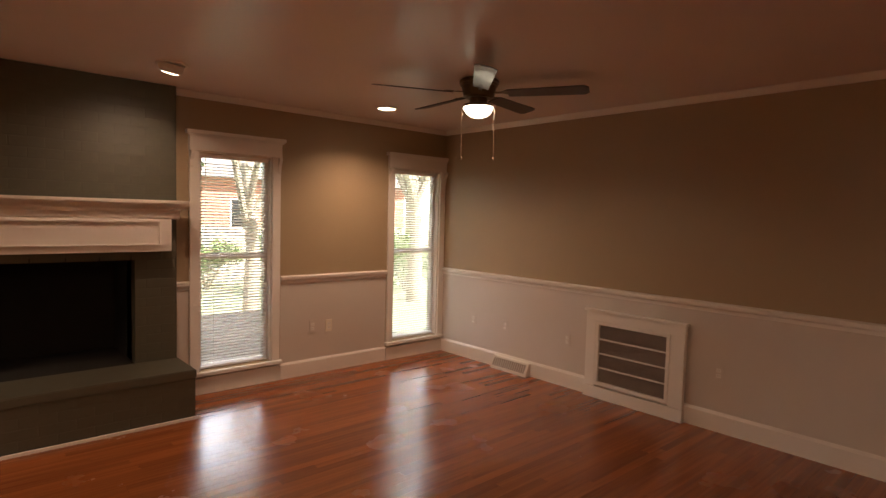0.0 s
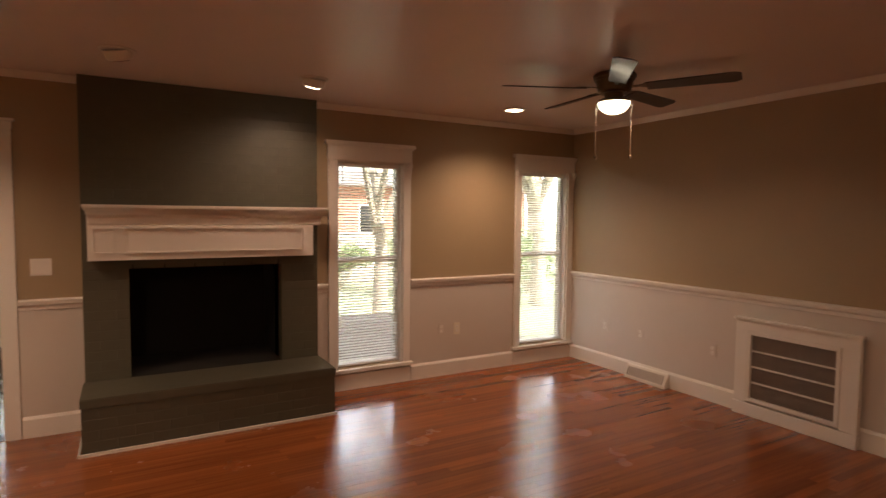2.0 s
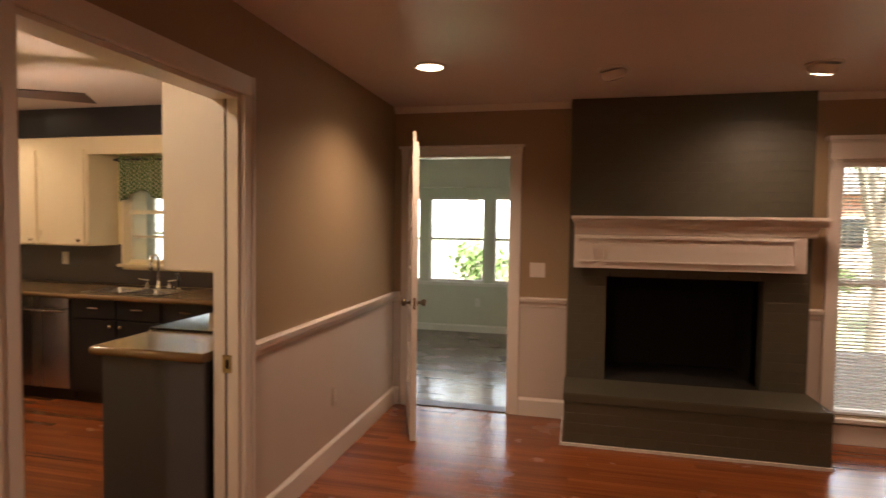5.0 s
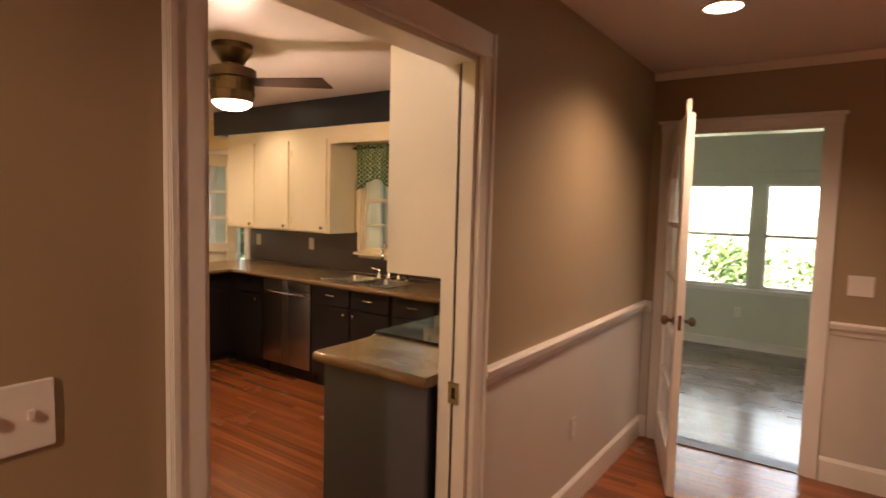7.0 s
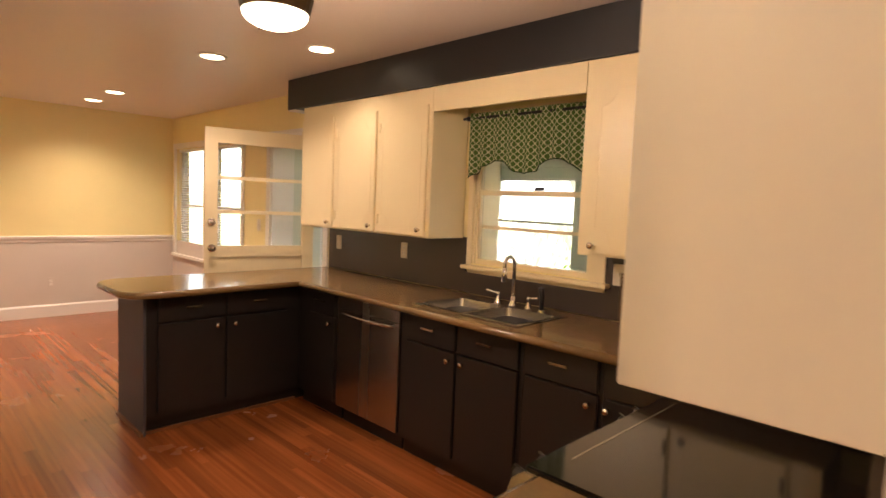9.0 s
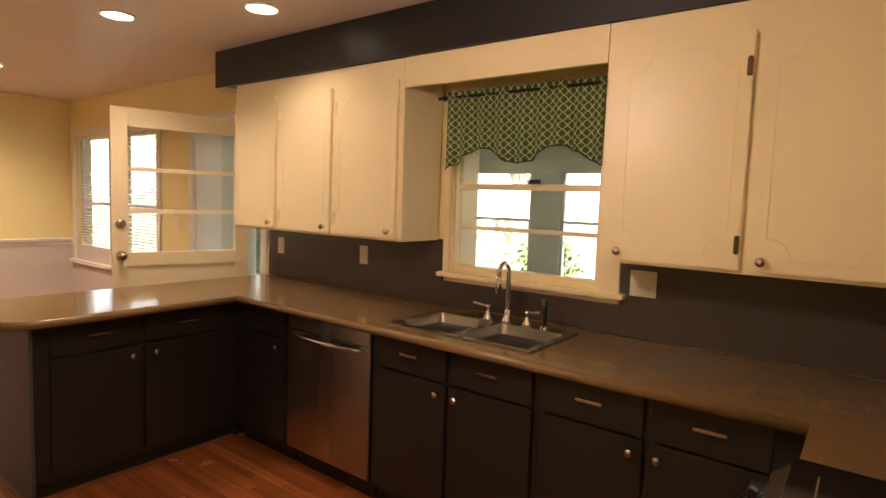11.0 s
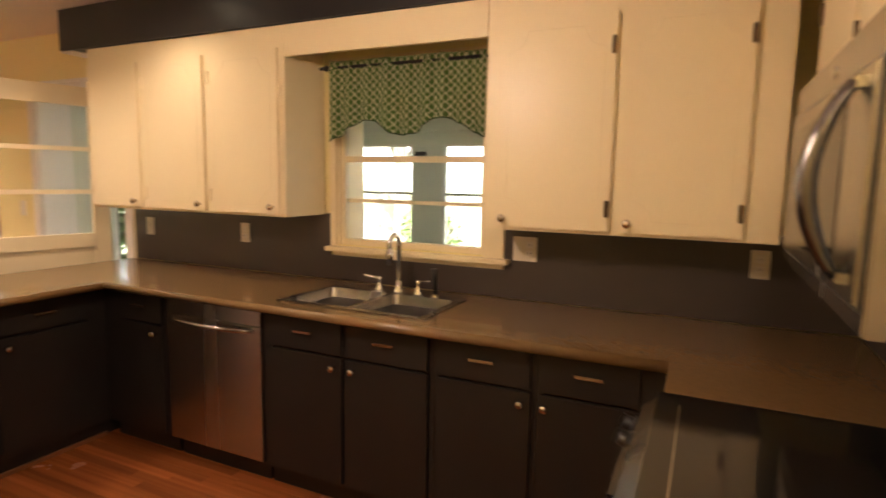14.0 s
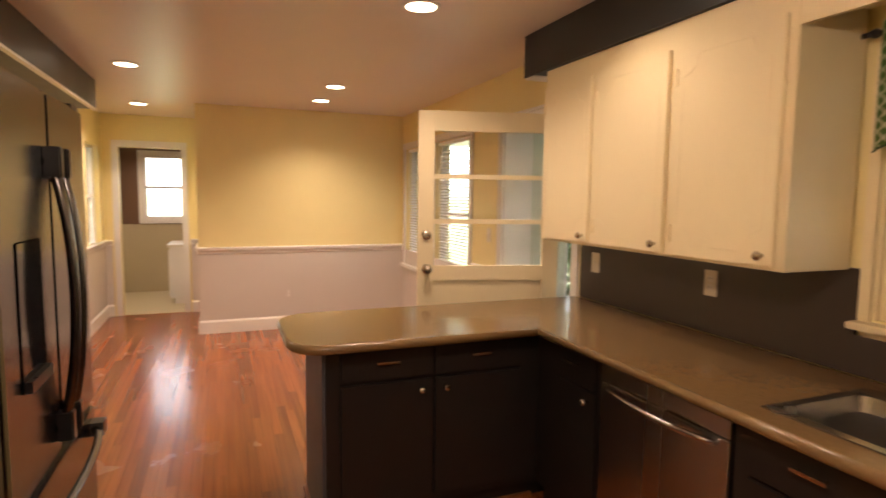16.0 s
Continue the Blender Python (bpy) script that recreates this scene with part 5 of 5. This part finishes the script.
def valance():
    v = thing("window_valance", "green trellis print scalloped valance on a dark rod", "curtain")
    bm = bmesh.new()
    x0, x1, zt = -2.505, -1.635, 2.065
    nx, nz = 110, 16
    key = [(0, 1.665), (0.06, 1.685), (0.14, 1.735), (0.22, 1.768), (0.30, 1.765), (0.36, 1.735), (0.43, 1.70), (0.5, 1.69), (0.57, 1.70), (0.63, 1.735), (0.69, 1.768), (0.77, 1.768), (0.85, 1.74), (0.94, 1.695), (1.0, 1.675)]

    def low(u):
        for (a, za), (b, zb) in zip(key, key[1:]):
            if u <= b:
                s = (u - a) / (b - a)
                s = s * s * (3 - 2 * s)
                return za + (zb - za) * s
        return key[-1][1]
    g = []
    for i in range(nx + 1):
        u = i / nx
        col = []
        for k in range(nz + 1):
            w = k / nz
            z = zt + (low(u) - zt) * w
            amp = 0.004 + 0.012 * w
            y = -0.20 - amp * math.sin(u * 52 + 0.6 * math.sin(u * 9)) - 0.006 * math.sin(u * 19 + 1) - (0.004 * math.sin(u * 190) if w < 0.16 else 0)
            col.append(bm.verts.new((x0 + (x1 - x0) * u, y, z)))
        g.append(col)
    for i in range(nx):
        for k in range(nz):
            bm.faces.new((g[i][k], g[i + 1][k], g[i + 1][k + 1], g[i][k + 1]))
    bmesh.ops.solidify(bm, geom=bm.faces[:], thickness=0.002)
    part("cloth", bm, M_FABRIC, v, smooth=True)
    bm = bmesh.new()
    pts = [(x0 + (x1 - x0) * i / nx, g_y, low(i / nx) - 0.002) for i, g_y in ((i, -0.20 - 0.016 * math.sin(i / nx * 52 + 0.6 * math.sin(i / nx * 9)) - 0.006 * math.sin(i / nx * 19 + 1)) for i in range(nx + 1))]
    tube(bm, pts, 0.0035, 6)
    part("edging", bm, paint("dark_green_braid", (0.03, 0.06, 0.02), 0.9), v, "dark green braid edging")
    bm = bmesh.new()
    tube(bm, [(-2.57, -0.195, 2.035), (-1.56, -0.195, 2.035)], 0.009)
    for e in (-2.53,):
        lathe(bm, (e, -0.195, 2.02), [(0.006, 0), (0.018, 0.008), (0.018, 0.022), (0.006, 0.03)], 12)
    part("rod", bm, M_BLACK, v)


valance()


def back_door():
    d = thing("back_door", "cream painted half-glazed back door standing open", "door", at=pose(-4.40, KN - 0.03, 0.01, 0, 0, 256))
    w, h, t, s = 0.90, 2.02, 0.044, 0.10
    for a in (0, w - s):
        bx("stile", (a, -t, 0), (a + s, 0, h), M_CAB, d, "", 0.002)
    bx("top_rail", (s, -t, 1.90), (w - s, 0, h), M_CAB, d)
    bx("lock_rail", (s, -t, 0.975), (w - s, 0, 1.065), M_CAB, d)
    bx("bottom_rail", (s, -t, 0), (w - s, 0, 0.2), M_CAB, d)
    bx("panel", (s, -t + 0.014, 0.2), (w - s, -0.014, 0.975), M_CAB, d, "recessed lower panel")
    for k in (1, 2):
        z = 1.065 + 0.835 * k / 3
        bx("muntin", (s, -t + 0.006, z - 0.014), (w - s, -0.006, z + 0.014), M_CAB, d)
    for k in range(3):
        z0, z1 = 1.065 + 0.835 * k / 3, 1.065 + 0.835 * (k + 1) / 3
        p = bx("pane", (s, -t / 2 - 0.002, z0 + (0.014 if k else 0)), (w - s, -t / 2 + 0.002, z1 - (0.014 if k < 2 else 0)), M_GLASS, d)
        p.visible_shadow = False
    for side, y in ((-1, -t), (1, 0.0)):
        for z, nm, pr in ((1.259, "deadbolt", [(0.032, 0), (0.03, 0.012), (0.018, 0.016)]), (1.049, "door_knob", [(0.03, 0.0), (0.028, 0.006), (0.012, 0.012), (0.012, 0.03), (0.027, 0.04), (0.029, 0.055), (0.018, 0.066)])):
            bm = bmesh.new()
            lathe(bm, (0, 0, 0), pr, 18)
            q = Vector((0, side, 0)).to_track_quat("Z", "Y").to_matrix().to_4x4()
            for v in bm.verts:
                v.co = Vector((w - 0.055, y, z)) + q @ v.co
            part(nm, bm, M_NICKEL, d, smooth=True)


back_door()

van = thing("bathroom_vanity", "white bathroom vanity cabinet with pale top", "vanity")
bx("body", (-10.45, -2.80, 0.08), (-9.75, -2.385, 0.78), M_WHITE, van, "", 0.004)
bx("toe_kick", (-10.43, -2.75, 0.004), (-9.77, -2.385, 0.08), M_WHITE, van)
bx("door", (-10.43, -2.818, 0.12), (-10.11, -2.80, 0.74), M_WHITE, van, "", 0.004)
bx("door", (-10.09, -2.818, 0.12), (-9.77, -2.80, 0.74), M_WHITE, van, "", 0.004)
bx("top", (-10.47, -2.83, 0.78), (-9.73, -2.383, 0.82), M_PLATE, van, "", 0.006)


# ---- outdoors ----
def tree(x, y, h, r, seed, crown=True, leaves=900):
    rng = random.Random(seed)
    t = thing("tree", "garden tree with a pale forked trunk and loose green crown", "tree", "garden trees", at=pose(x, y, -0.42))
    bm = bmesh.new()
    tube(bm, [(0, 0, 0), (0.05, 0.02, h * 0.2), (-0.04, 0.05, h * 0.42)], [r, r * 0.8, r * 0.65], 10)
    tips = []
    for k in range(8):
        a = k * 0.8 + rng.random()
        b0 = Vector((-0.04, 0.05, h * (0.25 + 0.17 * rng.random())))
        l1 = h * rng.uniform(0.2, 0.32)
        p1 = b0 + Vector((math.cos(a) * l1 * 0.5, math.sin(a) * l1 * 0.5, l1))
        p2 = p1 + Vector((math.cos(a + 0.5) * l1 * 0.5, math.sin(a + 0.5) * l1 * 0.5, l1 * 0.8))
        tube(bm, [b0, p1, p2], [r * 0.45, r * 0.3, r * 0.1], 7)
        tips += [p1, p2, (p1 + p2) / 2]
    part("trunk", bm, M_BARK, t)
    vs, fs = [], []
    for k in range(leaves):
        c = rng.choice(tips) + Vector((rng.gauss(0, 0.55), rng.gauss(0, 0.55), rng.gauss(0, 0.4))) * (h / 6)
        n = Vector((rng.gauss(0, 1), rng.gauss(0, 1), rng.gauss(0, 1))).normalized()
        u = n.orthogonal().normalized() * rng.uniform(0.05, 0.11)
        v = n.cross(u).normalized() * rng.uniform(0.03, 0.06)
        i = len(vs)
        vs += [c - u, c + v, c + u, c - v]
        fs.append((i, i + 1, i + 2, i + 3))
    me = bpy.data.meshes.new("crown")
    me.from_pydata(vs, [], fs)
    me.materials.append(M_LEAF)
    o = new("crown", me)
    o.parent = t


def shrub(x, y, w, h, seed, n=1400):
    rng = random.Random(seed)
    t = thing("shrub", "loose leafy green garden shrub", "shrub", "garden shrubs", at=pose(x, y, -0.42))
    bm = bmesh.new()
    for k in range(7):
        a = k * 0.9
        tube(bm, [(0, 0, 0), (math.cos(a) * w * 0.2, math.sin(a) * w * 0.2, h * 0.5), (math.cos(a) * w * 0.36, math.sin(a) * w * 0.36, h * 0.8)], [0.03, 0.02, 0.008], 6)
    part("stems", bm, M_BARK, t)
    vs, fs = [], []
    lobes = [(rng.uniform(-0.3, 0.3) * w, rng.uniform(-0.3, 0.3) * w, rng.uniform(0.3, 0.8) * h, rng.uniform(0.15, 0.28)) for _ in range(9)]
    for k in range(n):
        lx, ly, lz, lr = rng.choice(lobes)
        d = Vector((rng.gauss(0, 1), rng.gauss(0, 1), rng.gauss(0, 0.9))).normalized() * lr * rng.uniform(0.5, 1.1)
        c = Vector((lx + d.x * w, ly + d.y * w, max(0.05, lz + d.z * h)))
        nn = Vector((rng.gauss(0, 1), rng.gauss(0, 1), rng.gauss(0, 1))).normalized()
        u = nn.orthogonal().normalized() * rng.uniform(0.04, 0.09)
        v = nn.cross(u).normalized() * rng.uniform(0.02, 0.045)
        i = len(vs)
        vs += [c - u, c + v, c + u, c - v]
        fs.append((i, i + 1, i + 2, i + 3))
    me = bpy.data.meshes.new("foliage")
    me.from_pydata(vs, [], fs)
    me.materials.append(M_LEAF)
    o = new("foliage", me)
    o.parent = t


tree(5.6, 4.6, 6.5, 0.14, 1)
tree(9.5, 5.0, 7.0, 0.18, 2, leaves=1600)
tree(-1.5, 12.0, 8.0, 0.2, 3, leaves=1500)
tree(-9.5, 5.5, 7.0, 0.2, 4, leaves=1800)
tree(12.5, 9.0, 8.0, 0.2, 5, leaves=1500)
tree(-7.0, 8.5, 7.5, 0.2, 6, leaves=1600)
for k, (x, y, w, h) in enumerate(((-0.1, 6.2, 1.7, 1.6), (1.3, 7.0, 1.6, 1.5), (7.6, 7.5, 1.8, 1.5), (6.4, 9.0, 1.8, 1.3), (-5.0, 6.0, 1.6, 1.5), (-7.6, 2.6, 1.8, 2.4), (-6.3, 2.9, 1.6, 2.2), (-9.3, 3.4, 2.0, 2.6), (10.4, 6.5, 2.2, 2.0))):
    shrub(x, y, w, h, 20 + k)


def fence():
    f = thing("garden_fence", "weathered grey board fence along the lawn", "fence")
    bm = bmesh.new()
    box(bm, (0, 0, 0), (0.14, 0.02, 1.45))
    me = mesh_of("board", bm, M_FENCE)
    for k in range(200):
        o = new("board", me)
        o.location = (-14 + k * 0.152, 10.5, -0.40 + random.uniform(-0.01, 0.02))
        o.parent = f
    bx("rail", (-14, 10.52, 0.0), (16.4, 10.56, 0.09), M_FENCE, f)
    bx("rail", (-14, 10.52, 0.7), (16.4, 10.56, 0.79), M_FENCE, f)


fence()


def far_house(x, y, w, dp, h):
    t = thing("house", "red brick neighbour house with a grey shingle roof", "house")
    bx("wall", (x, y, -0.42), (x + w, y + dp, h), M_HOUSE, t)
    bm = bmesh.new()
    prism(bm, [(y - 0.5, h), (y + dp / 2, h + 2.0), (y + dp + 0.5, h)], x - 0.4, x + w + 0.4, "x")
    part("roof", bm, M_ROOF, t)
    for k in range(4):
        a = x + w * (k + 0.5) / 4 - 0.5
        wn = bx("window", (a, y - 0.03, 0.7), (a + 1.0, y + 0.0, 2.0), M_WHITE, t)
        bx("pane", (a + 0.07, y - 0.035, 0.77), (a + 0.93, y - 0.031, 1.93), M_CERAMIC, wn)


far_house(6.0, 19.0, 14.0, 8.0, 2.8)
structure(bx("patio", (1.6, 0.16, -0.44), (6.2, 2.2, -0.39), paint("pale_concrete", (0.52, 0.51, 0.49), 0.9)), "pale concrete patio outside the living room", "pavement")

# ---- floor boards ----
PW, PG = 0.057, 0.0007


def boards(y_lo, y_hi, x_lo, x_hi, rng):
    y = y_lo
    while y + 0.01 < y_hi:
        x = x_lo - rng.uniform(0, 0.9)
        w = min(PW, y_hi - y) - PG
        while x < x_hi:
            L = rng.uniform(0.6, 2.3)
            a, b = max(x, x_lo), min(x + L, x_hi)
            x += L + PG
            if b - a > 0.02:
                yield a, b, y, y + w
        y += PW


bm = bmesh.new()
box(bm, (0, 0, 0), (1, 1, 1))
PLANK = mesh_of("board", bm, M_FLOOR)
rng = random.Random(5)
rest_v, rest_f = [], []
count = 0
for a, b, c, d in boards(-7.1, 0.06, -11.0, XR, rng):
    z = rng.uniform(0, 0.0003)
    if a + b < -0.4 and c < -3.6:
        continue
    if count < 298 and -0.9 < (a + b) / 2 < 3.6 and -3.6 < c < -0.55:
        o = new("board", PLANK)
        o.scale = (b - a, d - c, 0.012)
        o.location = (a, c, -0.0115 + z)
        o.parent = floor
        count += 1
    else:
        i = len(rest_v)
        rest_v += [(a, c, -0.0115 + z), (b, c, -0.0115 + z), (b, d, -0.0115 + z), (a, d, -0.0115 + z), (a, c, z + 0.0005), (b, c, z + 0.0005), (b, d, z + 0.0005), (a, d, z + 0.0005)]
        rest_f += [tuple(i + q for q in f) for f in ((4, 5, 6, 7), (0, 1, 5, 4), (1, 2, 6, 5), (2, 3, 7, 6), (3, 0, 4, 7))]
me = bpy.data.meshes.new("boards")
me.from_pydata(rest_v, [], rest_f)
me.materials.append(M_FLOOR)
o = new("boards", me)
o.parent = floor
tagged(o, "red oak boards", "", "", "stuff")
sv, sf = [], []
for a, b, c, d in boards(0.075, SUN_Y, -5.26, 1.41, rng):
    i = len(sv)
    z = rng.uniform(0, 0.0006)
    sv += [(a, c, -0.0115), (b, c, -0.0115), (b, d, -0.0115), (a, d, -0.0115), (a, c, z), (b, c, z), (b, d, z), (a, d, z)]
    sf += [tuple(i + q for q in f) for f in ((4, 5, 6, 7), (0, 1, 5, 4), (1, 2, 6, 5), (2, 3, 7, 6), (3, 0, 4, 7))]
me = bpy.data.meshes.new("boards")
me.from_pydata(sv, [], sf)
me.materials.append(M_SUNFLOOR)
o = new("boards", me)
o.parent = floor
tagged(o, "dull grey brown sunroom boards", "", "", "stuff")
